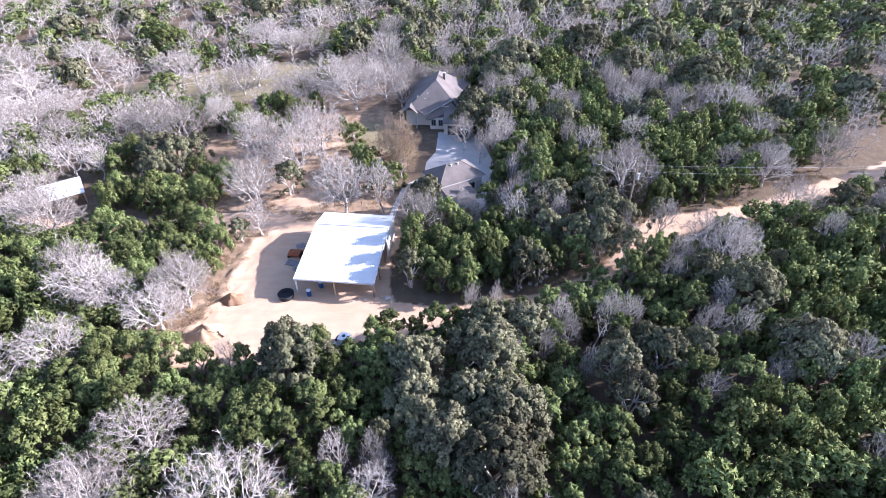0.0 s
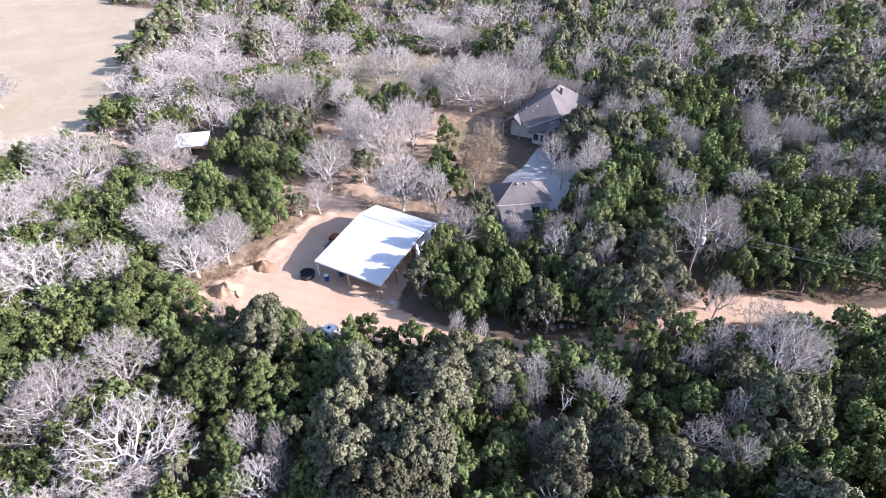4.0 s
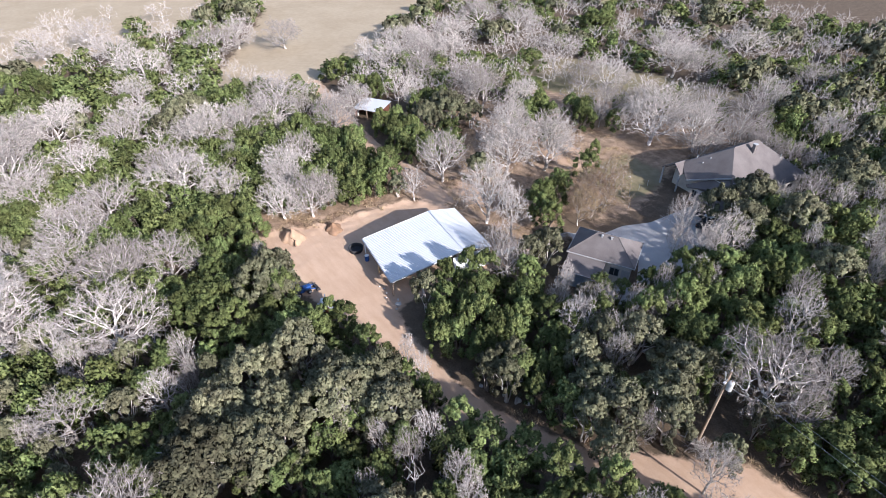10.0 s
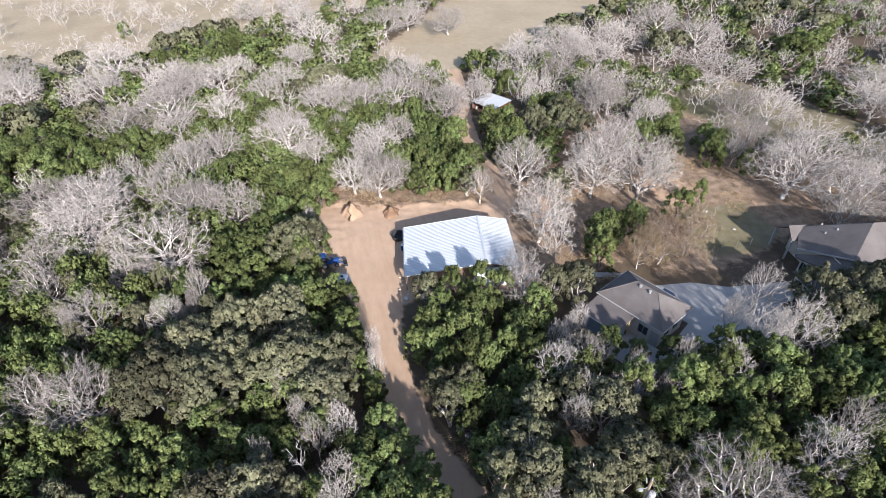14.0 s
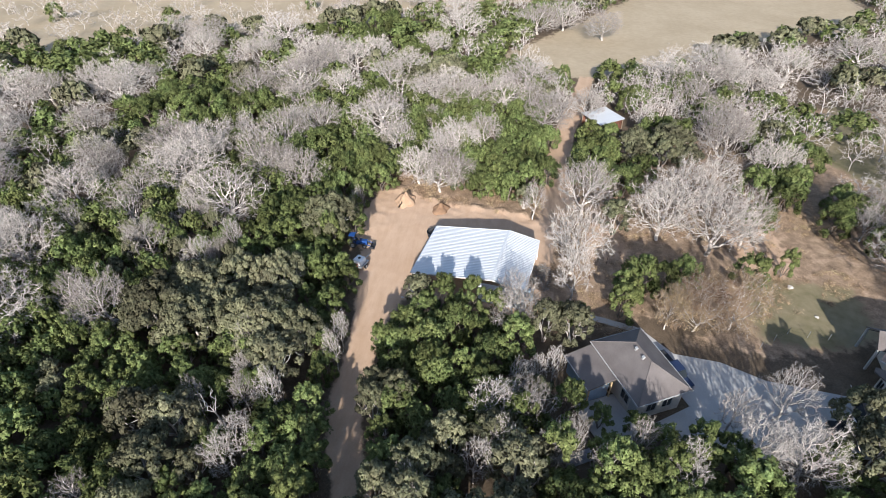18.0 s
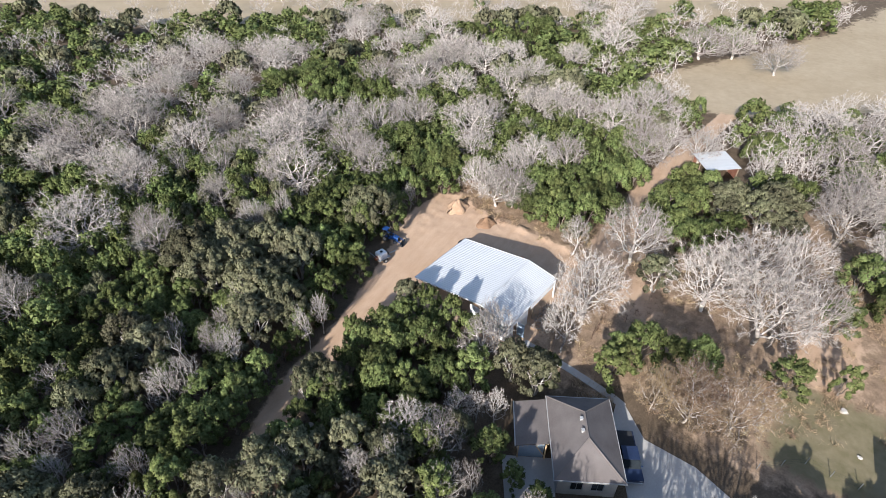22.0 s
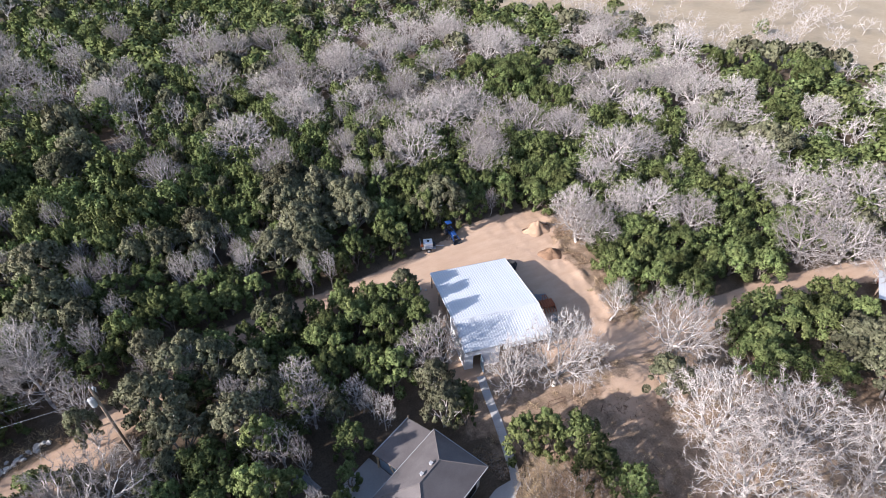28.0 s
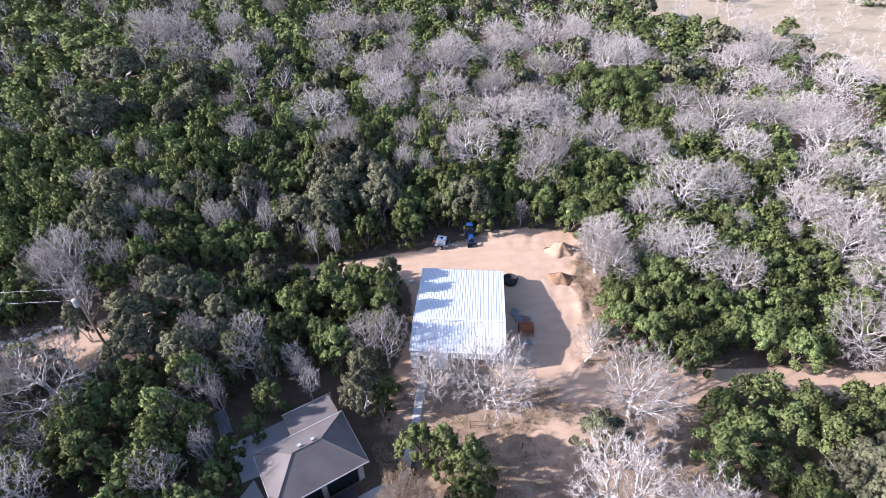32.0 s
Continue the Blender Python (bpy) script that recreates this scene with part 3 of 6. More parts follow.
LABELS = {
    "juniper_tree": "dense dark green ashe juniper with upright plumes",
    "live_oak_tree": "round grey-green live oak with clumped small leaves",
    "bare_oak_tree": "leafless pale grey oak with crooked spreading limbs",
    "brown_leaf_tree": "tree with sparse withered tan leaves on grey twigs",
}
patterns = {k: [] for k in LABELS}
for s in range(12):
    boughs, count, long, wide, rise = ((18, 3300, 0.105, 0.042, 1.0), (28, 5200, 0.082, 0.034, 1.0), (44, 8400, 0.064, 0.027, 1.0), (36, 5600, 0.092, 0.038, 1.6))[s // 3]
    v, f, nrm = juniper_crown(100 + s, boughs, count, long, wide, rise)
    patterns["juniper_tree"].append(tree_kind("juniper_tree", LABELS["juniper_tree"], "tree", [("trunk", mesh_of("juniper_trunk", *stems(100 + s, 3, 1.1 * rise, 0.4, 0.05), M_BARK_DARK, True)), ("crown", mesh_of("juniper_crown", v, f, M_JUNIPER, True, nrm))]))
for s in range(9):
    boughs, count, long, wide, rise = ((44, 5600, 0.072, 0.034, 1.0), (96, 12500, 0.05, 0.025, 1.0), (54, 6200, 0.072, 0.035, 1.35))[s // 3]
    v, f, nrm = oak_crown(200 + s, boughs, count, long, wide, rise)
    patterns["live_oak_tree"].append(tree_kind("live_oak_tree", LABELS["live_oak_tree"], "tree", [("trunk", mesh_of("live_oak_trunk", *stems(200 + s, 4, 1.0 * rise, 0.6, 0.045), M_BARK, True)), ("crown", mesh_of("live_oak_crown", v, f, M_OAK, True, nrm))]))
for s in range(11):
    w, f, _ = bare_oak(300 + s, 620, 0.07, 0.092, 0.95, 4, 1.0) if s < 4 else bare_oak(300 + s, 1500, 0.055, 0.064, 0.74, 4, 1.0) if s < 8 else bare_oak(300 + s, 1050, 0.064, 0.078, 0.9, 4, 1.0, lift=0.6)
    patterns["bare_oak_tree"].append(tree_kind("bare_oak_tree", LABELS["bare_oak_tree"], "tree", [("trunk", mesh_of("bare_oak_trunk", *w, M_BARK, True)), ("branchwork", mesh_of("bare_oak_twigs", *f, M_TWIG, False))]))
for s in range(2):
    w, f, g = bare_oak(400 + s, 560, 0.07, 0.095, 0.62, 4, 0.9, leafy=4)
    patterns["brown_leaf_tree"].append(tree_kind("brown_leaf_tree", LABELS["brown_leaf_tree"], "tree", [("trunk", mesh_of("brown_tree_trunk", *w, M_BARK, True)), ("branchwork", mesh_of("brown_tree_twigs", *f, M_TWIG, False)), ("foliage", mesh_of("brown_tree_leaves", *g, M_BROWN_LEAF))]))

# x, y and crown radius
BARE_OAKS_FAR_WEST = [(-156.9, 36.6, 6.2), (-152.7, 23.3, 6.2), (-132.6, 38.9, 6.2), (-127.9, 70.5, 5.5), (-125.7, 5.1, 5.6), (-123, 62.9, 6.2),
    (-119.3, 81.1, 5.8), (-114, 42.2, 6.2), (-104.8, 141.1, 6.2), (-103.1, -6.7, 6.2), (-97.4, -26.2, 5.5), (-96.9, 37.4, 3.7), (-95.3, -33.5, 6.2),
    (-91, 105.2, 6.2), (-90, 23.8, 4), (-89, 119.2, 6.2), (-87.2, 143.4, 6.2), (-87.1, -21.6, 5.2), (-84.6, 10, 5.4), (-84.6, 106.1, 4.4), (-83.1,
    -4.5, 5.2), (-82.3, 14.9, 5.9), (-80.7, 20.4, 6), (-78.4, 90.8, 6.2), (-77.9, 34.1, 5), (-76.8, 108.9, 5.2), (-75, 98.1, 6.2), (-74.2, 12.4, 6.2),
    (-72.8, 61.3, 5.9), (-72.2, 30.5, 4.2), (-68.4, 94.8, 4.1), (-67, 46.2, 5)]
BARE_OAKS_WEST = [(-65.2, -23.1, 2.6), (-64.9, 13, 6.2), (-64.8, 63, 3), (-64.6, 57.3, 4.4), (-63.6, 50.1, 4.3), (-63.5, 23.2, 4.5), (-62.7, 42.2,
    5.2), (-61.1, 73.7, 3.6), (-60.4, 131.4, 6), (-60.2, -25.3, 5.4), (-60.1, 68.1, 3.6), (-60, 5.3, 5), (-58, 15.2, 4), (-55.3, -28.9, 5.5), (-55.3,
    65.7, 4.6), (-54.5, -23.4, 4.5), (-53.1, 34.2, 4.6), (-52.8, -38.2, 4.6), (-52.6, -43.2, 4.7), (-52.1, 96.2, 4.9), (-51.6, 44.4, 1.9), (-47.2,
    35.2, 5.5), (-45.9, 54.6, 3.4), (-45.8, 95, 4.6), (-45.6, 23.7, 4.8), (-44.3, 155.6, 6.2), (-42, -43.6, 4.4), (-42, 122.1, 4), (-41.9, 50.2, 4),
    (-40.4, 19.1, 4.8), (-40.4, 40, 3.7), (-40.2, 127.9, 4.4)]
BARE_OAKS_MID_WEST = [(-39.8, 100, 3.1), (-38.4, 48.4, 3.3), (-37.7, -17.4, 4.6), (-35.9, 147.6, 6.2), (-34.9, -32.8, 4.1), (-34.5, 7.8, 4.7), (-34, 16.8, 4.1), (-32.3, 171.6, 6.2), (-32,
    45.5, 3.2), (-31.7, 3.9, 5.6), (-31.6, -41.3, 4.8), (-31.2, 51.5, 3), (-31, 150.9, 5.6), (-30.1, 49.3, 3.4), (-29.7, 23.7, 3.5), (-29.5, -29.3, 4.8), (-28.3, 113.1,
    4.5), (-28.2, 9.1, 5.9), (-28.1, 21.5, 4.1), (-27.4, 85.3, 4.8), (-26.6, -7.7, 4.1), (-26.1, 28.5, 3.7), (-24.4, 64, 1.9), (-23.5, -3.8, 4.1), (-22.8, 9.4, 5.2),
    (-19.8, 117.8, 6.1), (-19.3, 14.7, 2.1)]
BARE_OAKS_MIDDLE = [(-18.3, -24.4, 6.2), (-18.1, 6.6, 3.2), (-17.6, -30.7, 4.6), (-17, 20.8, 5.3), (-15.1, 110.4, 6.2), (-14.7, -18.6, 6.2), (-14.6, -1.4, 5.1), (-12.1, 8.2, 2.7), (-8.7,
    114.8, 5.1), (-8.6, 138.4, 4.8), (-8.4, 158.2, 4.3), (-6.9, 69, 2.2), (-6.3, -30.8, 4.7), (-6.2, 15.2, 2.9), (-5.4, -47.7, 5.1), (-4.8, -16.4, 6.2), (-3.6, 118.9,
    3.3), (-2.8, -5, 5), (-2.2, 0.7, 4.8), (-0.5, 62.1, 2.4), (1.4, -16.3, 4.2), (4.5, 13, 2.4), (4.5, 44.1, 1), (4.7, -46.5, 5), (5.9, 17.3, 3.6), (5.9, 131.5, 3.6),
    (7.1, 44.4, 1)]
BARE_OAKS_MID_EAST = [(7.7, 35.3, 1.5), (10, 6.7, 5.5), (10.2, -23.2, 4.9), (10.8, -42.8, 6.2), (11.6, 37, 1), (11.6, 63.9, 2.6), (12.1, 61, 2.3), (13.3, 68.8, 1), (14.1, 40.5, 1.5), (14.2,
    38.1, 1.3), (15.2, 34.1, 1), (15.2, 67.1, 2.1), (16, 62.4, 1.7), (16.6, 76.6, 2.2), (16.7, 70.4, 1.2), (17.8, 60.1, 1.5), (19.1, 40, 1.7), (20.9, 39.7, 1.4), (20.9,
    55.1, 1), (22.2, 14.7, 3.1), (22.4, 55.8, 1.1), (24.4, 82.8, 1.7), (24.7, 55.1, 1), (26, 77.7, 2.6), (27.1, -32.9, 3.1), (27.3, 45.3, 1.5), (28.7, 67.4, 4.6), (29.3,
    -61.4, 3.7)]
BARE_OAKS_EAST = [(29.8, 49.1, 1.6), (30.1, -20.1, 4.2), (30.3, -15.1, 4.4), (31.1, 36.3, 1.4), (31.7, 73.7, 1.9), (32.2, 66.5, 1.8), (34.3, 52.3, 2.8), (34.8, 80.8, 2.7), (35.5, 22.1,
    1.6), (35.6, 48.1, 3.5), (37.5, -45.1, 3.9), (39.8, 32.2, 2.1), (42.7, -19.8, 4.4), (46.2, 93.1, 2.7), (48.7, -38.8, 6.2), (53.9, -33.8, 5.3), (54.7, -65.9, 3.6),
    (55.3, 91.4, 4.4), (56.9, -44.8, 6), (-21.9, 81.2, 4.7), (-19.2, 87.5, 5), (-26.8, 71.2, 4), (-22.3, 92.6, 3.2), (-31.8, 90.5, 3.5), (-12.7, 69.2, 4), (-13.7, 125.9,
    4.6), (-6.6, 127, 4.2), (6.4, 88, 2.4), (13.4, 87.3, 3.1), (12.5, 84, 2.5), (9.3, 82.8, 1.7), (13.3, 73.8, 1.2)]
BARE_OAKS = BARE_OAKS_FAR_WEST + BARE_OAKS_WEST + BARE_OAKS_MID_WEST + BARE_OAKS_MIDDLE + BARE_OAKS_MID_EAST + BARE_OAKS_EAST
LIVE_OAKS_FAR_WEST = [(-74.6, 43.5, 5.5), (-70.9, 38.5, 3.9), (-43.4, 85, 4.2), (-42.4, 80.5, 2.2), (-14.3, 36.9, 4.3), (-2, 30.5, 3.5), (-1.5, 35, 3.8), (-0.4, 65.9, 2.1), (-0.1, 68.8, 2.3),
    (1, 26.3, 3.8), (3.6, 30.5, 3.5), (5.2, 24.1, 4.7), (5.6, 36.3, 4.4), (5.9, 39.9, 3.5), (6.6, 28.9, 4.3), (9.3, 100.2, 4), (10, 39, 3.2), (11, 49.7, 1.6), (11.8,
    51.9, 2.1), (13.4, 50.2, 1.8), (15, 61.4, 2.4), (15.9, 57.8, 2.2), (16.3, 113.4, 5.2), (16.6, 98.9, 4), (17.7, 63.7, 3.1), (18, 33.4, 2.7), (18.1, 29.9, 2.7), (19.4,
    55.6, 2.6), (21.3, 52.6, 2)]
LIVE_OAKS_WEST = [(21.5, 123.1, 6.2), (22.5, 55.1, 2.8), (22.6, 34.1, 2.8), (22.8, 63.1, 2.8), (24, 59.5, 3), (24.6, 51.3, 2.1), (24.8, 89.5, 3.2), (25.7, 57.8, 2.3), (26.1, 34.8, 2.1),
    (30.2, 58.6, 1.4), (31, 45.1, 2.5), (34.3, 41.7, 4), (35.5, 9.1, 4), (36, 33, 3.8), (37.5, 127.2, 6.2), (43.8, 112.6, 5.1), (49.3, 10.8, 6.2), (54.7, -15.4, 6.2),
    (54.7, 131.5, 6.2), (55.4, 102.6, 6.1), (-22.3, 75.4, 2.6), (-47.4, 86.8, 4), (-45.4, 80.6, 3.6), (-41.2, 88.6, 2.6), (-2.6, 51.4, 1.9), (7.7, 94.2, 3.3), (12.3, 93,
    3.2)]
LIVE_OAKS = LIVE_OAKS_FAR_WEST + LIVE_OAKS_WEST
JUNIPERS_FAR_WEST = [(-119.4, 18.3, 6.2), (-115.3, 22.3, 3.7), (-106.2, 4.4, 4.1), (-104.3, 17.8, 5.1), (-91.6, 32.8, 4.4), (-81.4, 59, 4.6), (-79, 47.1, 3.3), (-76.9, 53.9, 2.6), (-75, 165,
    6.2), (-69.5, -40.5, 6.2), (-68.2, 83.3, 3.7), (-65.2, 29.3, 3.6), (-63.5, 54.5, 3.3), (-62.4, -2.2, 3), (-60.3, 50.1, 3.4), (-57.2, -11.7, 5.7), (-57.1, 61, 4),
    (-56.7, 6.9, 3.9), (-56.6, -2.1, 3.8), (-53.4, 88.2, 4), (-53.3, 2.5, 3.7), (-51.9, 13.8, 2.9), (-51.3, -5.2, 6.2), (-50.6, 58.9, 3.1), (-50.5, 44.1, 3.3), (-49.7,
    75.2, 3.8), (-48.2, -12.9, 6.2), (-46.7, 106.6, 5.4), (-46.6, 63.9, 4.3), (-45, -0.4, 3.5)]
JUNIPERS_WEST = [(-42.8, 74.7, 4.4), (-40.9, 58.2, 3), (-39.8, 26.9, 3.3), (-39.6, 62.4, 3.6), (-39, 81.4, 2.8), (-38.8, 102.8, 3.5), (-36.8, 52.9, 3.1), (-36.7, 78.9, 2.3), (-36.3, 74.9,
    2.7), (-35.8, 36.7, 3.6), (-35.3, 72, 2.2), (-35.3, 100.5, 5.4), (-34.8, 33.1, 3.5), (-34.7, 58.7, 3.8), (-34.5, 39.9, 3.8), (-34.3, 63.6, 4.7), (-33, 77.6, 3.2),
    (-31.9, 110, 3.9), (-31.6, 54.6, 3.5), (-31.5, 35.8, 4.3), (-30.7, 58.6, 3.8), (-29.3, 40, 2.9), (-27.6, 106.1, 3), (-26.4, 95.3, 2.8), (-25.6, 33.3, 3.6), (-24.1,
    129.7, 2.6), (-20.4, 33.2, 3.4), (-17.5, 30.3, 3.2), (-15, 29.1, 3.4), (-15, 37.8, 3.6)]
JUNIPERS_MID_WEST = [(-10.8, 35.6, 2.7), (-5.9, 35.8, 3.3), (-2.1, 69.6, 1.2), (1.4, 56.1, 2.8), (2.8, 63, 2.5), (3.9, 53.7, 2.9), (4.6, 60.3, 2.5), (7, 54.5, 2.6), (8.6, 55.3, 2.6), (8.9,
    60, 2.3), (12.2, 79.6, 2.1), (12.6, 52.5, 2.5), (15.2, 71.2, 1.9), (17.3, 73.2, 3), (19.2, 69.8, 1.9), (19.5, 79.9, 2.7), (20.5, 67.3, 2.9), (23.9, 68.7, 2.1), (24.4,
    72.3, 2.8), (27.1, 75.4, 1.4), (33.1, 63.9, 2.4), (-9.8, 77, 2.7), (-9.4, 79.9, 2.2), (-11.4, 82.6, 2.4), (-13.2, 90.8, 2.3), (-5.6, 74.7, 2.2), (-7.6, 75.6, 2.1),
    (-16.1, 95.8, 1.4), (-1.9, 60.2, 2.2), (11.8, 57.6, 2.4), (12.2, 60.2, 2.2), (17.7, 88.4, 2.6), (-4.8, 38.6, 2)]
JUNIPERS = JUNIPERS_FAR_WEST + JUNIPERS_WEST + JUNIPERS_MID_WEST
BROWN_OAKS = [(-4.2, 79.6, 2.2), (-4.7, 82.6, 3.4), (-5.4, 86.8, 3.7)]


GROUPS = {"juniper_tree": "junipers in the wood", "live_oak_tree": "live oaks in the wood", "bare_oak_tree": "bare oaks in the wood", "brown_leaf_tree": "brown-leaved trees by the house"}
rng = random.Random(7)
planted, used = [], {k: 0 for k in LABELS}


def plant(kind, x, y, r, tall):
    """One tree with crown radius r and a height of tall times its pattern's."""
    choice = patterns[kind]
    if kind == "bare_oak_tree":
        choice = choice[4:8] if r > 2.9 else choice[8:] if tall > 1.35 else choice[:4]
    elif kind == "live_oak_tree":
        choice = choice[3:6] if r > 3.2 else choice[6:] if tall > 1.2 else choice[:3]
    elif kind == "juniper_tree":
        choice = choice[9:] if tall > 1.3 else choice[:3] if r < 1.8 else choice[3:6] if r < 2.8 else choice[6:9]
    if kind == "juniper_tree" and tall > 1.3:
        tall /= 1.6
    elif kind == "live_oak_tree" and tall > 1.2 and r <= 3.2:
        tall /= 1.35
    elif kind == "bare_oak_tree" and tall > 1.35 and r <= 2.9:
        tall /= 1.5
    src = choice[rng.randrange(len(choice))]
    k = used[kind]
    used[kind] += 1
    m = Matrix.LocRotScale((x, y, land(x, y) - 0.05), Euler((rng.uniform(-0.05, 0.05), rng.uniform(-0.05, 0.05), rng.uniform(0, 6.28))), (r, r, r * tall))
    ob = copy_thing(src, Matrix.Identity(4))
    ob.matrix_basis = m
    ob["group"] = GROUPS[kind]
    planted.append((x, y, r * (0.8 if kind == "bare_oak_tree" else 0.95), kind))


def stature(kind, x, r, y=0.0):
    """A tree's height for its crown: the wood east of the yard and the oaks on the brown ground are the taller."""
    east = step(-30, -8, x)
    return {"live_oak_tree": 3.6 + 0.85 * r, "bare_oak_tree": 4.6 + 0.55 * r, "juniper_tree": 2.9 + 0.6 * r, "brown_leaf_tree": 4.4 + 0.5 * r}[kind] + 1.1 * east + (1.7 if kind == "bare_oak_tree" and inside((x, y), OAK_YARD) else 0.0)


PATTERN_HEIGHT = {"live_oak_tree": 1.5, "bare_oak_tree": 1.55, "juniper_tree": 1.72, "brown_leaf_tree": 1.55}
for kind, places in (("live_oak_tree", LIVE_OAKS), ("bare_oak_tree", BARE_OAKS), ("brown_leaf_tree", BROWN_OAKS)):
    for x, y, r in places:
        plant(kind, x, y, r, stature(kind, x, r, y) / (PATTERN_HEIGHT[kind] * r))
for x, y, r in JUNIPERS:
    if r > 3.3:
        turn = rng.uniform(0, 6.28)
        for k in range(3):
            plant("juniper_tree", x + 0.5 * r * math.cos(turn + 2.1 * k), y + 0.5 * r * math.sin(turn + 2.1 * k), 0.62 * r, stature("juniper_tree", x, 0.8 * r) * rng.uniform(0.85, 1.1) / (1.72 * 0.62 * r))
    else:
        plant("juniper_tree", x, y, r, stature("juniper_tree", x, r) * rng.uniform(0.9, 1.1) / (1.72 * r))

# the junipers along the barn's east side, small trees beside the roads, and tall junipers added to shade roof, road and
# garage
for x, y, r, tall in ((1.3, 50.5, 2.3, 1.2), (4.9, 50.6, 2.3, 1.25), (8.4, 51.3, 2.3, 1.29), (11.8, 52.6, 2.2, 1.29), (-2.5, 54.0, 1.8, 2.2), (-2.4, 57.6, 1.9, 2.05), (22.9, 46.6, 2.1, 1.9), (26.6, 48.6, 2.0, 2.0),
                      (16.4, 67.0, 2.2, 2.0), (17.0, 71.4, 2.3, 1.95), (16.6, 75.4, 2.1, 2.0), (13.2, 63.4, 2.0, 1.9)):
    plant("juniper_tree", x, y, r, tall)
for x, y, r, tall in ((-2.6, 63.0, 2.5, 2.0), (30.6, 56.3, 1.7, 2.6)):
    plant("bare_oak_tree", x, y, r, tall)
for x, y, r in ((-2.3, 74.4, 0.9), (-1.7, 73.3, 0.8), (-2.7, 75.5, 0.8)):
    plant("brown_leaf_tree", x, y, r, 0.85)


def dead_tree(x, y, h, lean, seed):
    """A white barkless snag with a few broken limbs."""
    r2 = np.random.default_rng(seed)
    soup = Soup()
    fork = np.array([lean * 0.3, 0.1, h * 0.62])
    crooked(soup, r2, np.array([0, 0, -0.1]), fork, 0.08, 0.055, 7, 4, 0.05)
    for k in range(4):
        a = k * 1.7 + seed
        tip = fork + [0.7 * math.cos(a) + lean * 0.4, 0.7 * math.sin(a), h * r2.uniform(0.25, 0.45)]
        p = crooked(soup, r2, fork, tip, 0.042, 0.016, 5, 4, 0.09)
        for q in p[1:]:
            crooked(soup, r2, q, q + r2.normal(size=3) * [0.4, 0.4, 0.2] + [0, 0, 0.35], 0.02, 0.008, 4, 2, 0.1)
    ob = thing("dead_tree", Matrix.Translation((x, y, land(x, y))), "white barkless dead tree with broken limbs", "tree", "dead trees in the wood")
    t = new("trunk", mesh_of("dead_trunk", *soup.arrays(), M_SNAG, True))
    t.parent = ob
    planted.append((x, y, 1.3, "bare_oak_tree"))


M_SNAG = bark("bleached_wood", (0.42, 0.39, 0.37), (0.6, 0.57, 0.54))
dead_tree(16.9, 37.0, 6.6, 0.6, 1)
dead_tree(-44.0, 22.0, 6.4, 0.3, 3)

for x, y, r, tall in ((-11.4, 37.6, 2.0, 2.0), (-8.6, 37.8, 2.0, 1.4), (-6.2, 38.8, 1.9, 1.3), (-13.4, 36.8, 1.7, 2.0), (-4.6, 39.0, 2.0, 1.25)):
    plant("juniper_tree", x, y, r, tall)

# the rest of the wood, thrown in at random where there is room
BUILT = [[(-9, 77.5), (-1, 77.5), (-1, 91), (-9.5, 91)], [(-19.5, 49), (-6.2, 48), (-4.2, 66), (-17, 68)], [(-2.5, 70), (2.6, 66), (9.5, 69.5), (11.8, 75.5), (12.3, 84), (9.5, 98), (1.2, 98), (-1.2, 85), (-5.2, 77.2), (-6.6, 66), (-5, 66)], [(-16.2, 37.6), (-12.3, 37.6), (-12.3, 44), (-16.4, 44)], [(-12.2, 39.8), (-7.8, 39.8), (-7.8, 44), (-12.2, 44)], [(-7.5, 98), (10.5, 95), (12, 116), (-3, 119)],
         [(-30.5, 41), (-24.5, 41), (-24.5, 63), (-29.3, 62)], [(-66, 70), (-50, 69), (-50, 82), (-66, 83)], [(25.5, 57.5), (29, 57.5), (29, 62.5), (25.5, 62.5)], [(-7, 86), (1.2, 86), (1.2, 98.5), (-7, 98.5)], [(-17, 97), (-7, 97), (-5, 113), (-17, 113)], [(25.5, 59.5), (29.5, 59.5), (30, 66), (26, 66)]]


def wood_mix(x, y):
    """What grows at a place: how likely a tree is, and the odds of a bare oak and of a live oak."""
    if inside((x, y), YARD) or inside((x, y), TRACK) or any(inside((x, y), p) for p in BUILT):
        return 0.0, 0.0, 0.0
    if inside((x, y), HAYFIELD):
        return 0.0, 0.0, 0.0
    if inside((x, y), FIELD):
        return 0.05, 0.98, 0.0
    if inside((x, y), OAK_YARD):
        return 0.012, 0.9, 0.0
    if inside((x, y), LAWN):
        return 0.045, 0.85, 0.0
    if x < -28 and y > 100:
        return 0.5, 0.55, 0.15
    if x < -20:
        return 0.95, 0.55 if y > 45 else 0.3 if y > 8 else 0.42 if y > -40 else 0.32, 0.08 if y > 25 else 0.22
    if y > 100:
        return 0.92, 0.5, 0.22
    if x > 10 and y > 55:
        return 1.0, 0.4, 0.28
    if x > 0 and y < 45:
        return 1.0, 0.1 if y > 20 else 0.2, 0.16
    return 1.0, 0.2, 0.2


cell = {}


def crowded(x, y, r, ease):
    for i in range(int(x // 8) - 1, int(x // 8) + 2):
        for j in range(int(y // 8) - 1, int(y // 8) + 2):
            for px, py, pr in cell.get((i, j), ()):
                if math.hypot(px - x, py - y) < ease * (r + pr):
                    return True
    return False


def claim(x, y, r):
    cell.setdefault((int(x // 8), int(y // 8)), []).append((x, y, r))


for x, y, r, kind in planted:
    claim(x, y, r * (0.75 if kind == "bare_oak_tree" else 0.9))

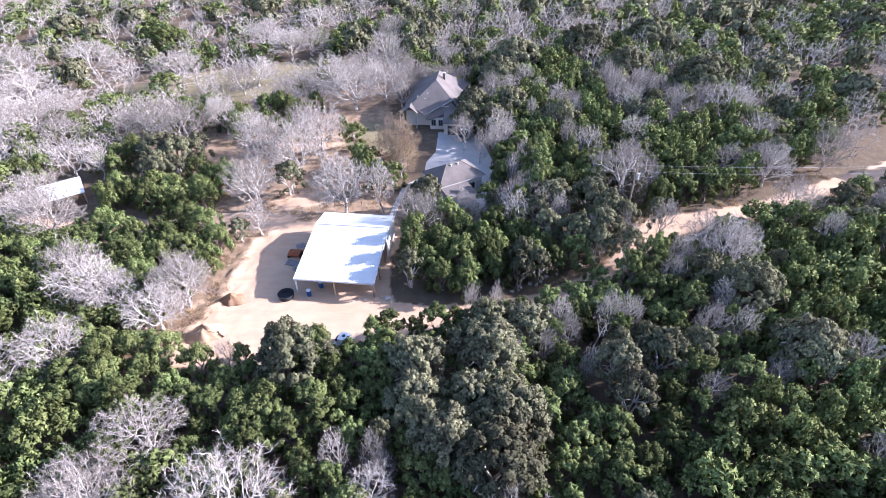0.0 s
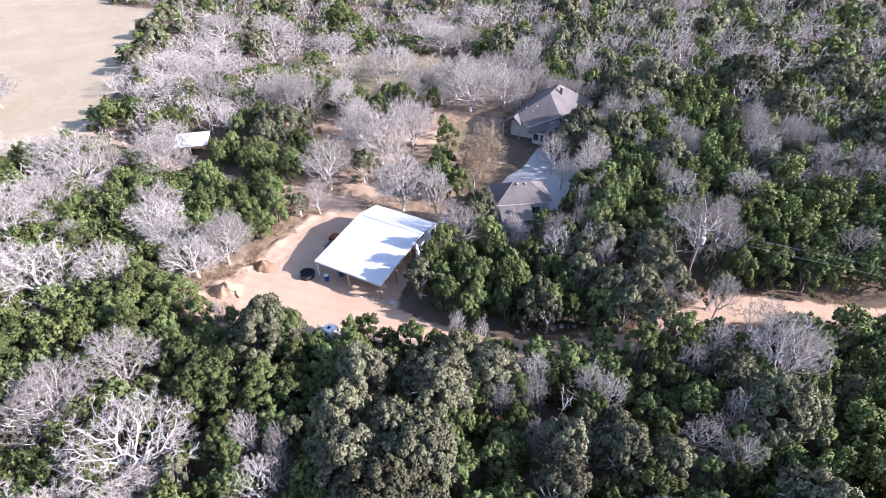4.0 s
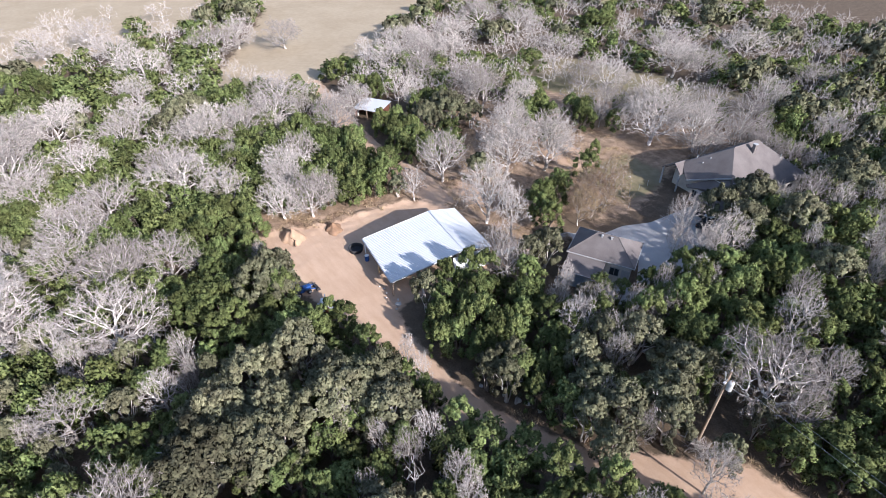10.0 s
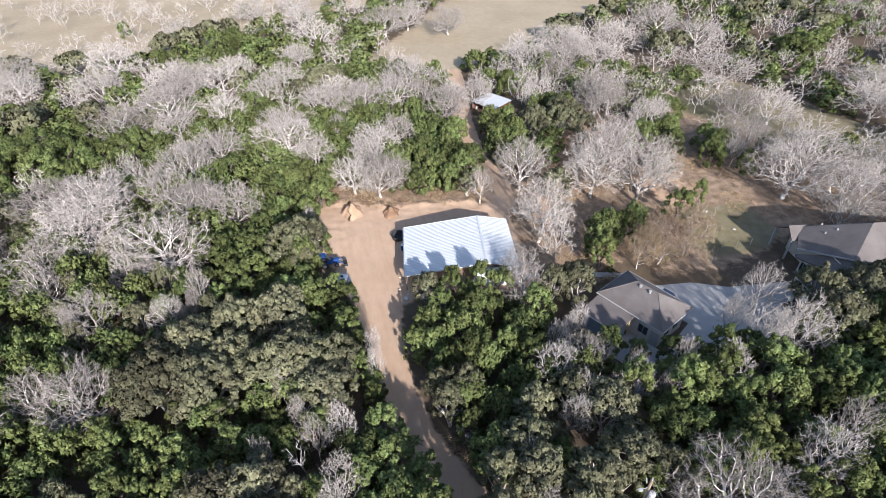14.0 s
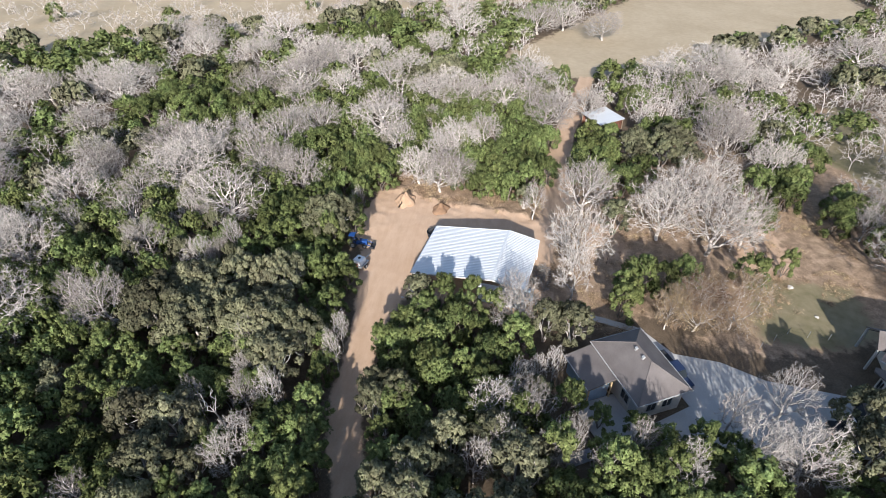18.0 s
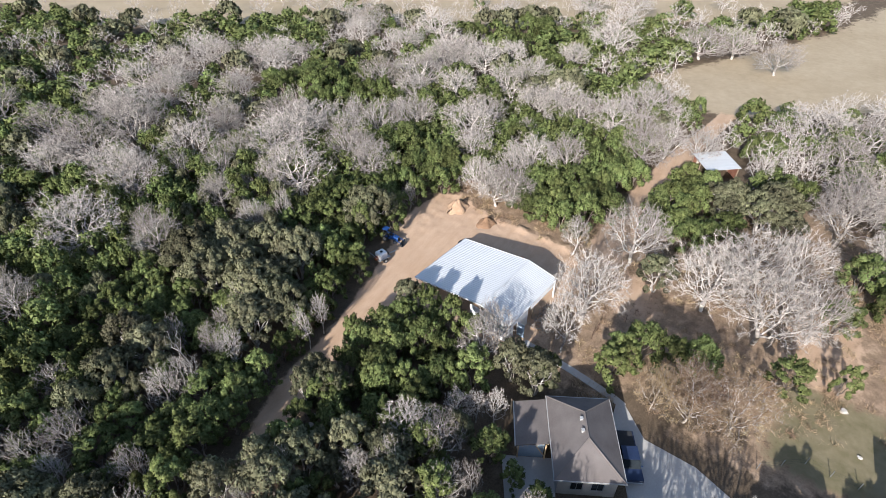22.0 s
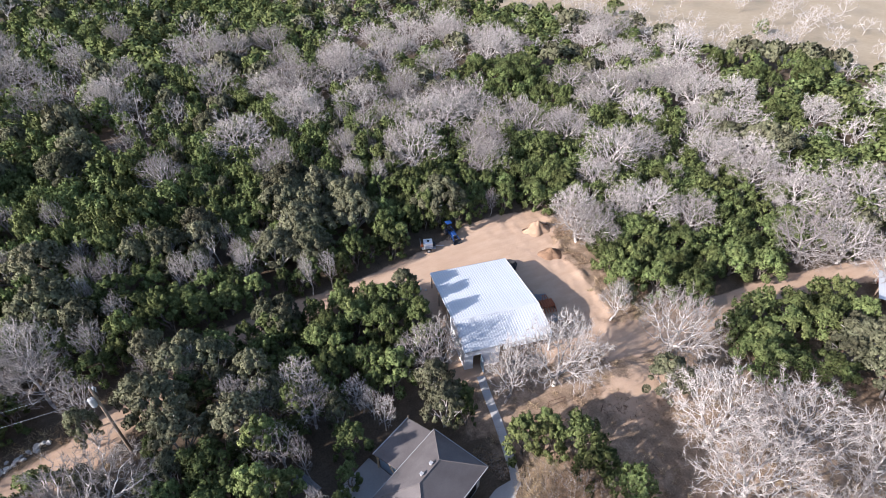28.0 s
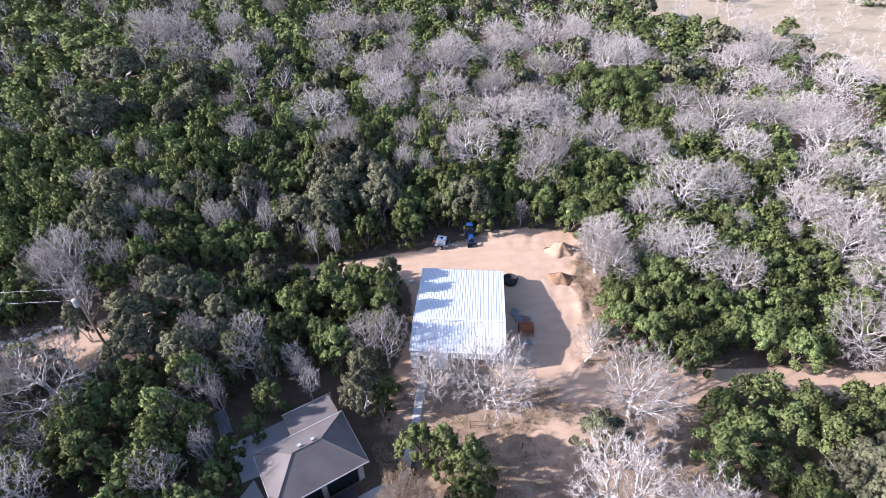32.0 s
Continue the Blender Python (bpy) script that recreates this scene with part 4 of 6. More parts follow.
far = {"juniper_tree": [], "live_oak_tree": [], "bare_oak_tree": []}
LIMIT = {"juniper_tree": 390, "live_oak_tree": 120, "bare_oak_tree": 260}
spots = []
for k in range(26000):
    x, y = rng.uniform(-195, 200), rng.uniform(-160, 240)
    bearing = math.degrees(math.atan2(y - 50, x + 5))
    if math.hypot(x + 5, y - 50) < (235 if abs(bearing) > 34 else 185 if abs(bearing) > 24 else 90):
        if x > -195 and -138 < y < 225:
            spots.append((math.hypot(x - 2, y - 58), x, y))
near_spots = []
for k in range(9000):
    x, y = rng.uniform(-75, 65), rng.uniform(0, 130)
    near_spots.append((math.hypot(x - 2, y - 58), x, y))
for d, x, y in sorted(near_spots + spots):
    chance, bare, live = wood_mix(x, y)
    if x > 4 and inside((x, y), VERGE):
        chance, bare = 0.05 * chance, 1.0
    if rng.random() > chance:
        continue
    if math.hypot(x + 8, y - 52) < 58:
        bare, live = 0.05, 0.5 * live
        if inside((x, y), OAK_YARD) or inside((x, y), LAWN):
            continue
    pick = rng.random() + 0.55 * noise.noise((x * 0.055, y * 0.055, 3.0))
    kind = "bare_oak_tree" if pick < bare else "live_oak_tree" if pick < bare + live else "juniper_tree"
    r = {"juniper_tree": rng.uniform(1.3, 2.7) + rng.uniform(0.3, 2.3) * step(60, 100, d), "live_oak_tree": rng.uniform(2.0, 3.4) + rng.uniform(0.3, 2.0) * step(60, 100, d), "bare_oak_tree": rng.uniform(1.8, 3.6) + rng.uniform(0.2, 1.4) * step(60, 100, d)}[kind]
    if math.hypot(x + 8, y - 52) < 58 and kind != "juniper_tree":
        r *= 0.6
    if kind == "bare_oak_tree" and inside((x, y), FIELD):
        r = rng.uniform(2.8, 4.6)
    if crowded(x, y, r, (0.55 if kind == "juniper_tree" else 0.64) + 0.13 * step(75, 110, d)):
        continue
    k = r * 0.45
    if any(inside((x + a, y + b), YARD) or inside((x + 1.4 * a, y + 1.4 * b), TRACK) for a, b in ((k, 0), (-k, 0), (0, k), (0, -k))) or (-33 < x < -24 and 40 < y < 66 and rng.random() < 0.75):
        continue
    claim(x, y, r * 0.9)
    tall = stature(kind, x, r) * rng.uniform(0.75, 1.1) / (PATTERN_HEIGHT[kind] * r)
    if used[kind] < LIMIT[kind] and d < 95:
        plant(kind, x, y, r, tall)
    else:
        far[kind].append((x, y, r, tall))


def far_wood(name, label, spots, shapes, material, seed, reach=90):
    """The woods behind, one mesh of many simpler trees."""
    r2 = np.random.default_rng(seed)
    soup, faced = Soup(), []
    for x, y, r, tall in spots:
        tier = shapes[0 if math.hypot(x - 2, y - 58) < reach else 1]
        shape = tier[r2.integers(len(tier))]
        a = r2.uniform(0, 6.28)
        c, s = math.cos(a), math.sin(a)
        turn, size = np.array([[c, s, 0], [-s, c, 0], [0, 0, 1]]), np.array([r, r, r * tall])
        soup.add((shape[0] * size) @ turn + [x, y, land(x, y)], shape[1])
        if len(shape) > 2:
            faced.append(unit((shape[2] / size) @ turn))
    if soup.count:
        tagged(new(name, mesh_of(name, *soup.arrays(), material, bool(faced), np.concatenate(faced) if faced else None)), label, "trees", kind="stuff")


far_wood("juniper_wood", "dense green juniper wood in the distance", far["juniper_tree"], [[juniper_crown(500 + s, 24, 1100, 0.14, 0.07, 1.0 + 0.25 * (s % 2)) for s in range(6)], [juniper_crown(510 + s, 14, 460, 0.22, 0.115) for s in range(6)]], M_JUNIPER, 1)
far_wood("live_oak_wood", "grey-green live oaks in the distance", far["live_oak_tree"], [[oak_crown(520 + s, 20, 1300, 0.15, 0.075) for s in range(4)], [oak_crown(530 + s, 14, 560, 0.22, 0.115) for s in range(4)]], M_OAK, 2)
far_wood("bare_oak_wood", "leafless grey oak wood in the distance", far["bare_oak_tree"], [[joined(*bare_oak(540 + s, 280, 0.095, 0.125, 1.0, 3, 1.3, 0, True)[:2]) for s in range(4)], [joined(*bare_oak(550 + s, 140, 0.12, 0.16, 1.0, 3, 1.9, 0, True)[:2]) for s in range(4)]], M_TWIG, 3, 125)
for group in patterns.values():
    for ob in group:
        for c in ob.children:
            bpy.data.objects.remove(c)
        bpy.data.objects.remove(ob)


def dry_brush():
    """Low tan brush and dead grass on the scraped bank west of the yard, under the oaks and along the track."""
    r2 = np.random.default_rng(31)
    spots = []
    for x0, x1, y0, y1, poly, n in ((-36, -24, 38, 67, SCRUB, 420), (-60, -3, 64, 108, OAK_YARD, 900), (13, 64, 45, 75, VERGE, 420)):
        for x, y in np.stack([r2.uniform(x0, x1, 6 * n), r2.uniform(y0, y1, 6 * n)], 1):
            if n and inside((x, y), poly) and not inside((x, y), YARD) and not inside((x, y), TRACK) and noise.noise((x * 0.22, y * 0.22, 8.0)) > -0.05:
                spots.append((x, y, land(x, y)))
                n -= 1
    p = np.array(spots)
    per = 26
    size = r2.uniform(0.2, 0.55, (len(p), 1, 1))
    root = p[:, None] + r2.normal(size=(len(p), per, 3)) * size * [0.8, 0.8, 0.05] + [0, 0, 0.02]
    way = unit(r2.normal(size=root.shape) * [0.8, 0.8, 0.3] + [0, 0, 0.7])
    soup = Soup()
    slivers(soup, r2, root.reshape(-1, 3), way.reshape(-1, 3), 0.5, 0.022)
    tagged(new("dry_brush", mesh_of("dry_brush", *soup.arrays(), M_DRY, False)), "low tan dead grass and brush on bare soil", "brush", kind="stuff")


dry_brush()


# ---- the open-sided barn ----
BU, BV = Vector((0.98889, -0.14868, 0)), Vector((0.14868, 0.98889, 0))
AXES = Matrix((BU, BV, (0, 0, 1))).transposed().to_4x4()
BARN = Matrix.Translation((-17.15, 51.0, -0.05)) @ AXES
BW, BL, RIDGE = 10.15, 14.15, 10.1


def roof_z(y):
    return 2.5 + 1.4 * y / RIDGE if y < RIDGE else 3.9 - 0.8 * (y - RIDGE) / (BL - RIDGE)


def sheet(width, y0, y1, lift):
    """A ribbed roof sheet of that width, from y0 to y1 along the fall."""
    bm = bmesh.new()
    prof = []
    ribs = 3
    pitch = width / ribs
    for k in range(ribs):
        x = k * pitch
        prof += [(x, 0.022), (x + 0.045, 0.022), (x + 0.075, 0.0), (x + pitch - 0.03, 0.0)]
    prof.append((width + 0.03, 0.022))
    rows = []
    for y in (y0, y1):
        rows.append([bm.verts.new((x, y, roof_z(y) + h + lift)) for x, h in prof])
    under = [[bm.verts.new((x, y, roof_z(y) + lift - 0.012)) for x in (0, width + 0.03)] for y in (y0, y1)]
    for k in range(len(prof) - 1):
        bm.faces.new((rows[0][k], rows[0][k + 1], rows[1][k + 1], rows[1][k]))
    bm.faces.new((under[0][0], under[1][0], under[1][1], under[0][1]))
    for a, b in ((0, 1), (1, 0)):
        bm.faces.new([under[a][0]] + rows[a] + [under[a][1]] if a == 0 else [under[a][1]] + rows[a][::-1] + [under[a][0]])
    bm.faces.new((under[1][0], under[0][0], rows[0][0], rows[1][0]))
    bm.faces.new((rows[0][-1], under[0][1], under[1][1], rows[1][-1]))
    bmesh.ops.recalc_face_normals(bm, faces=bm.faces)
    return bm


def build_barn():
    barn = thing("barn", BARN, "open-sided pole barn with a ribbed white metal roof", "barn")
    n = 11
    w = BW / n
    roof = part("roof", boxed(0.05, RIDGE - 0.14, 3.93, BW - 0.05, RIDGE + 0.14, 3.955), M_ROOF_WHITE, barn, "ribbed white metal roof with a folded ridge cap")
    for y0, y1 in ((-0.05, RIDGE + 0.02), (RIDGE - 0.02, BL + 0.05)):
        first = None
        for k in range(n):
            if first is None:
                first = part("roof_sheet", sheet(w, y0, y1, 0.0), M_ROOF_WHITE, roof)
                ob = first
            else:
                ob = new("roof_sheet", first.data)
                ob.parent = roof
            ob.location = (k * w, 0, 0.003 * (k % 2))
    for y in (0.06, 2.5, 5.0, 7.5, 9.9, 10.4, 12.2, 14.0):
        part("purlin", boxed(0.05, y - 0.04, roof_z(y) - 0.17, BW - 0.05, y + 0.04, roof_z(y) - 0.03), M_STEEL, barn)
    for x in (0.15, 5.0, BW - 0.15):
        part("rafter", slab(bmesh.new(), [(x - 0.06, 0.05, roof_z(0.05) - 0.18), (x + 0.06, 0.05, roof_z(0.05) - 0.18), (x + 0.06, RIDGE, roof_z(RIDGE) - 0.18), (x - 0.06, RIDGE, roof_z(RIDGE) - 0.18)], 0.18), M_WOOD, barn)
        part("rafter", slab(bmesh.new(), [(x - 0.06, RIDGE, roof_z(RIDGE) - 0.18), (x + 0.06, RIDGE, roof_z(RIDGE) - 0.18), (x + 0.06, BL, roof_z(BL) - 0.18), (x - 0.06, BL, roof_z(BL) - 0.18)], 0.18), M_WOOD, barn)
    part("gutter", boxed(-0.02, -0.16, 2.36, BW + 0.02, -0.06, 2.47, 0.02), M_STEEL, barn, "grey metal gutter")
    for y0, y1, x in ((0, RIDGE, -0.03), (RIDGE, BL, -0.03), (0, RIDGE, BW + 0.05), (RIDGE, BL, BW + 0.05)):
        part("edge_trim", slab(bmesh.new(), [(x - 0.03, y0, roof_z(y0) + 0.05), (x + 0.03, y0, roof_z(y0) + 0.05), (x + 0.03, y1, roof_z(y1) + 0.05), (x - 0.03, y1, roof_z(y1) + 0.05)], 0.2), M_ROOF_WHITE, barn)
    for x, y, m in ((0.1, 0.15, M_WHITE), (0.1, 5, M_WHITE), (0.1, RIDGE, M_WHITE), (0.1, BL - 0.1, M_WHITE), (5.0, 0.2, M_LUMBER), (5.0, RIDGE, M_WOOD), (BW - 0.1, 0.15, M_WOOD), (BW - 0.1, 3.6, M_WOOD), (BW - 0.1, 7.2, M_WOOD), (5.0, BL - 0.1, M_WOOD)):
        part("post", boxed(x - 0.08, y - 0.08, -0.1, x + 0.08, y + 0.08, roof_z(y) - 0.17, 0.01), m, barn, "pale timber post" if m is M_LUMBER else "")
    # hanging strip of upright sheets under the back eave
    for k in range(36):
        x = 0.1 + k * 0.158
        part("slat", boxed(x, BL - 0.02, 2.18, x + 0.1, BL + 0.01, 3.02), M_WHITE, barn)
    part("slat_rail", boxed(0.05, BL - 0.09, 2.94, 5.75, BL - 0.03, 3.02), M_WOOD, barn)
    for k in range(13):
        x = 5.9 + k * 0.2
        part("slat", boxed(x, BL - 0.02, 2.85, x + 0.1, BL + 0.01, 3.02), M_WHITE, barn)
    # room in the back corner, with its door standing open
    room = part("tool_room", boxed(6.1, BL - 3.2, -0.05, 6.2, BL - 0.12, 2.75), M_WHITE, barn, "white sheet-clad corner room")
    part("panel", boxed(6.2, BL - 0.22, -0.05, 8.25, BL - 0.12, 2.75), M_WHITE, room)
    part("panel", boxed(9.15, BL - 0.22, -0.05, BW - 0.02, BL - 0.12, 2.75), M_WHITE, room)
    part("panel", boxed(8.25, BL - 0.22, 2.1, 9.15, BL - 0.12, 2.75), M_WHITE, room)
    part("panel", boxed(BW - 0.12, BL - 5.6, -0.05, BW - 0.02, BL - 0.24, 3.0), M_WHITE, room)
    part("panel", boxed(6.2, BL - 3.2, -0.05, BW - 0.14, BL - 3.1, 2.75), M_WHITE, room)
    leaf = part("door", boxed(8.20, BL - 0.1, 0.0, 8.25, BL + 0.8, 2.05, 0.008), M_PALE_BLUE, barn, "pale blue door standing open")
    part("door_handle", rodded((8.18, BL + 0.68, 1.0), (8.28, BL + 0.68, 1.0), 0.03), M_STEEL, leaf)


M_PALE_BLUE = surface("pale_blue_paint", (0.24, 0.32, 0.41), (0.34, 0.42, 0.5), 1.0, 8.0, 0.5)
build_barn()

# brush and offcuts stacked under the back eave
rb = random.Random(3)


def build_brush(name, label, m, w, d, h, count):
    ob = thing(name, m, label, "brush pile")
    soup = Soup()
    r2 = np.random.default_rng(count)
    for k in range(count):
        c = np.array([r2.uniform(-w / 2, w / 2), r2.uniform(-d / 2, d / 2), 0])
        f = max(0.1, 1 - (2 * c[0] / w) ** 2) * max(0.1, 1 - (2 * c[1] / d) ** 2)
        c[2] = r2.uniform(0.02, h) * f
        dr = unit(r2.normal(size=3) * [1, 1, 0.35])
        limb(soup, c - dr * 0.6, c + dr * 0.6, 0.025, 0.012, 3)
    p = new("brushwood", mesh_of("brushwood", *soup.arrays(), M_BARK))
    p.parent = ob
    return ob


build_brush("brush_pile", "heap of dry grey cut branches behind the barn", BARN @ pose(3.6, BL + 1.1, 0, 0, 0, 0), 5.2, 2.2, 0.9, 330)
build_brush("brush_pile", "heap of dry grey sticks at the pole's foot", Matrix.Translation((28.3, 59.9, land(28.3, 59.9))), 2.2, 1.8, 0.5, 130)


# ---- garage ----
def hip_roof(w, d, e, r, inset, parent, x0=0.0, y0=0.0, thick=0.14):
    a, b = (x0 + inset, y0 + d / 2, r), (x0 + w - inset, y0 + d / 2, r)
    c = [(x0, y0, e), (x0 + w, y0, e), (x0 + w, y0 + d, e), (x0, y0 + d, e)]
    for k in ([c[0], c[1], b, a], [c[1], c[2], b], [c[2], c[3], a, b], [c[3], c[0], a]):
        part("roof_slope", slab(bmesh.new(), k, thick), M_SHINGLE, parent)
    bm = bmesh.new()
    for p, q in ((a, b), (c[0], a), (c[1], b), (c[2], b), (c[3], a)):
        rod(bm, (p[0], p[1], p[2] + 0.01), (q[0], q[1], q[2] + 0.01), 0.05, sides=6)
    part("ridge_cap", bm, M_SHINGLE, parent)


def opening(parent, name, x0, x1, z0, z1, y, out, material, frame_mat, bars=1, along="x"):
    """A framed pane or door leaf standing in the face of a wall."""
    def b(p0, p1, q0, q1, d0, d1):
        if along == "x":
            return boxed(p0, y + min(out * d0, out * d1), q0, p1, y + max(out * d0, out * d1), q1)
        return boxed(y + min(out * d0, out * d1), p0, q0, y + max(out * d0, out * d1), p1, q1)
    ob = part(name, b(x0, x1, z0, z1, -0.02, 0.02), material, parent)
    for p0, p1, q0, q1 in ((x0 - 0.08, x1 + 0.08, z1, z1 + 0.09), (x0 - 0.08, x1 + 0.08, z0 - 0.08, z0), (x0 - 0.08, x0, z0, z1), (x1, x1 + 0.08, z0, z1)):
        part("frame", b(p0, p1, q0, q1, -0.02, 0.05), frame_mat, ob)
    for k in range(1, bars):
        x = x0 + (x1 - x0) * k / bars
        part("bar", b(x - 0.02, x + 0.02, z0, z1, 0.02, 0.04), frame_mat, ob)
    return ob


GARAGE = Matrix.Translation((1.74, 70.55, 0.08)) @ Matrix.Rotation(math.atan2(3.87, 7.55), 4, "Z")


def build_garage():
    g = thing("garage", GARAGE, "low stone garage with a grey-brown shingle hip roof", "garage")
    w, d, e, r = 8.48, 6.0, 3.1, 5.05
    wall = part("wall", boxed(0.45, 0.45, -0.4, w - 0.45, d - 0.45, e - 0.02), M_STONE_WALL, g)
    roof = part("roof", boxed(0.06, 0.06, e - 0.16, w - 0.06, d - 0.06, e - 0.1), M_TRIM, g, "grey-brown shingle hip roof with white eaves")
    hip_roof(w, d, e, r, 2.95, roof)
    for x0, y0, x1, y1 in ((0, -0.06, w, 0), (0, d, w, d + 0.06), (-0.06, -0.06, 0, d + 0.06), (w, -0.06, w + 0.06, d + 0.06)):
        part("gutter", boxed(x0, y0, e - 0.13, x1, y1, e + 0.0), M_TRIM, roof, "white gutter")
    for x, y in ((3.59, 2.62), (4.79, 2.6)):
        v = part("roof_vent", boxed(x - 0.11, y - 0.11, 4.7, x + 0.11, y + 0.11, 5.04, 0.03), M_TRIM, g, "white roof vent")
        part("cap", boxed(x - 0.15, y - 0.15, 5.04, x + 0.15, y + 0.15, 5.08, 0.01), M_TRIM, v)
    # lean-to wing
    wing = part("wing_roof", slab(bmesh.new(), [(0.25, -3.05, 2.36), (4.98, -3.05, 2.36), (4.98, -0.02, 2.95), (0.25, -0.02, 2.95)], 0.13), M_SHINGLE, g, "shingle lean-to roof")
    part("gutter", boxed(0.2, -3.16, 2.22, 5.02, -3.06, 2.36), M_TRIM, wing, "white gutter")
    part("wing_wall", boxed(0.6, -2.75, -0.3, 4.6, -2.6, 2.25), M_PALE_BLUE, g, "pale blue-grey siding")
    part("wing_wall", boxed(0.6, -2.6, -0.3, 0.75, 0.43, 2.3), M_PALE_BLUE, g)
    part("wing_wall", boxed(4.45, -2.6, -0.3, 4.6, -0.4, 2.3), M_PALE_BLUE, g)
    for k in range(7):
        part("stud", boxed(4.98 - 0.09, -2.9 + 0.45 * k, 2.1 + 0.085 * k, 4.98, -2.84 + 0.45 * k, 2.24 + 0.085 * k), M_LUMBER, g)
    for y in (-2.85, -0.35):
        part("porch_post", boxed(4.75, y, -0.3, 4.87, y + 0.12, 2.3), M_LUMBER, g, "raw yellow timber post")
    part("brace", slab(bmesh.new(), [(4.8, -0.3, 0.6), (4.9, -0.3, 0.6), (4.9, -1.3, 2.4), (4.8, -1.3, 2.4)], 0.1), M_LUMBER, g, "raw yellow timber brace")
    ladder = part("lean_frame", boxed(-0.05, -3.3, 0.1, 0.05, -3.2, 2.3), M_LUMBER, g, "raw timber scaffold leaning on the eave")
    for k in range(5):
        part("rung", boxed(-0.05, -3.25, 0.4 + 0.4 * k, 0.45, -3.2, 0.46 + 0.4 * k), M_LUMBER, ladder)
    # doors and windows
    opening(wall, "window", 1.5, 2.6, 1.0, 2.1, 0.45 - 0.0, -1, M_GLASS, M_TRIM, 2)
    opening(wall, "window", 5.6, 6.7, 1.0, 2.1, 0.45, -1, M_GLASS, M_TRIM, 2)
    opening(wall, "door", 7.1, 8.0 - 0.05, -0.05, 2.05, 0.45, -1, M_TRIM, M_TRIM)
    opening(wall, "garage_door", 1.0, 3.9, -0.05, 2.25, d - 0.45, 1, M_GLASS, M_TRIM, 1)
    opening(wall, "garage_door", 4.4, 7.3, -0.05, 2.25, d - 0.45, 1, M_GLASS, M_TRIM, 1)
    opening(wall, "window", 1.6, 2.6, 1.0, 2.1, w - 0.45, 1, M_GLASS, M_TRIM, 2, "y")
    opening(wall, "window", 3.4, 4.4, 1.0, 2.1, w - 0.45, 1, M_GLASS, M_TRIM, 2, "y")
    opening(wall, "window", 2.4, 3.6, 1.0, 2.1, 0.45, -1, M_GLASS, M_TRIM, 2, "y")


build_garage()


def paving(name, outline, lift, material, label):
    """A thin slab of concrete laid to the fall of the land."""
    bm = bmesh.new()
    face = bm.faces.new([bm.verts.new((x, y, 0)) for x, y in outline])
    bmesh.ops.triangulate(bm, faces=[face])
    for k in range(3):
        bmesh.ops.subdivide_edges(bm, edges=list(bm.edges), cuts=1, use_grid_fill=True)
    if bm.faces[:][0].normal.z < 0:
        bmesh.ops.reverse_faces(bm, faces=bm.faces)
    for v in bm.verts:
        v.co.z = land(v.co.x, v.co.y) + lift
    low = bmesh.ops.extrude_face_region(bm, geom=list(bm.faces))
    for v in [e for e in low["geom"] if isinstance(e, bmesh.types.BMVert)]:
        v.co.z -= 0.25
    bmesh.ops.recalc_face_normals(bm, faces=bm.faces)
    me = bpy.data.meshes.new(name)
    bm.to_mesh(me)
    bm.free()
    me.materials.append(material)
    return tagged(new(name, me), label, name.replace("_", " "), kind="structure")


paving("driveway", [(-1.6, 76.6), (-4.0, 76.4), (-3.6, 77.3), (-0.7, 80.0), (-0.2, 84.8), (1.6, 88.8), (2.4, 97.4), (9.0, 97.2), (10.9, 90), (11.6, 84), (11.2, 78), (9.7, 75.2), (6.1, 80.4)],
       0.10, M_CONCRETE, "pale grey concrete driveway between garage and house")
paving("patio", [tuple((GARAGE @ Vector((x, y, 0))).xy) for x, y in ((4.7, -4.2), (10.2, -4.0), (10.2, 0.3), (8.1, 0.44), (4.7, 0.44))], 0.12, M_CONCRETE, "concrete patio in the garage's shade")


def build_path():
    spine = [(-6.25, 64.9), (-5.7, 67.6), (-5.25, 70.3), (-4.6, 73.2), (-3.9, 76.0), (-3.4, 77.2)]
    pts = []
    for (x0, y0), (x1, y1) in zip(spine, spine[1:]):
        n = max(2, round(math.hypot(x1 - x0, y1 - y0) / 0.9))
        pts += [(x0 + (x1 - x0) * k / n, y0 + (y1 - y0) * k / n) for k in range(n)]
    pts.append(spine[-1])
    path = tagged(new("pavement"), "narrow pale concrete footpath to the barn door", "footpath", kind="structure")
    for (x0, y0), (x1, y1) in zip(pts, pts[1:]):
        d = Vector((x1 - x0, y1 - y0, 0))
        m = Matrix.Translation((x0, y0, land(x0, y0))) @ Matrix.Rotation(math.atan2(d.y, d.x), 4, "Z")
        part("paving_slab", boxed(0.012, -0.44, -0.1, d.length - 0.012, 0.44, 0.09, 0.015, m), M_CONCRETE, path)


build_path()

# ---- house ----
HOUSE = Matrix.Translation((0, 100, -0.3)) @ AXES


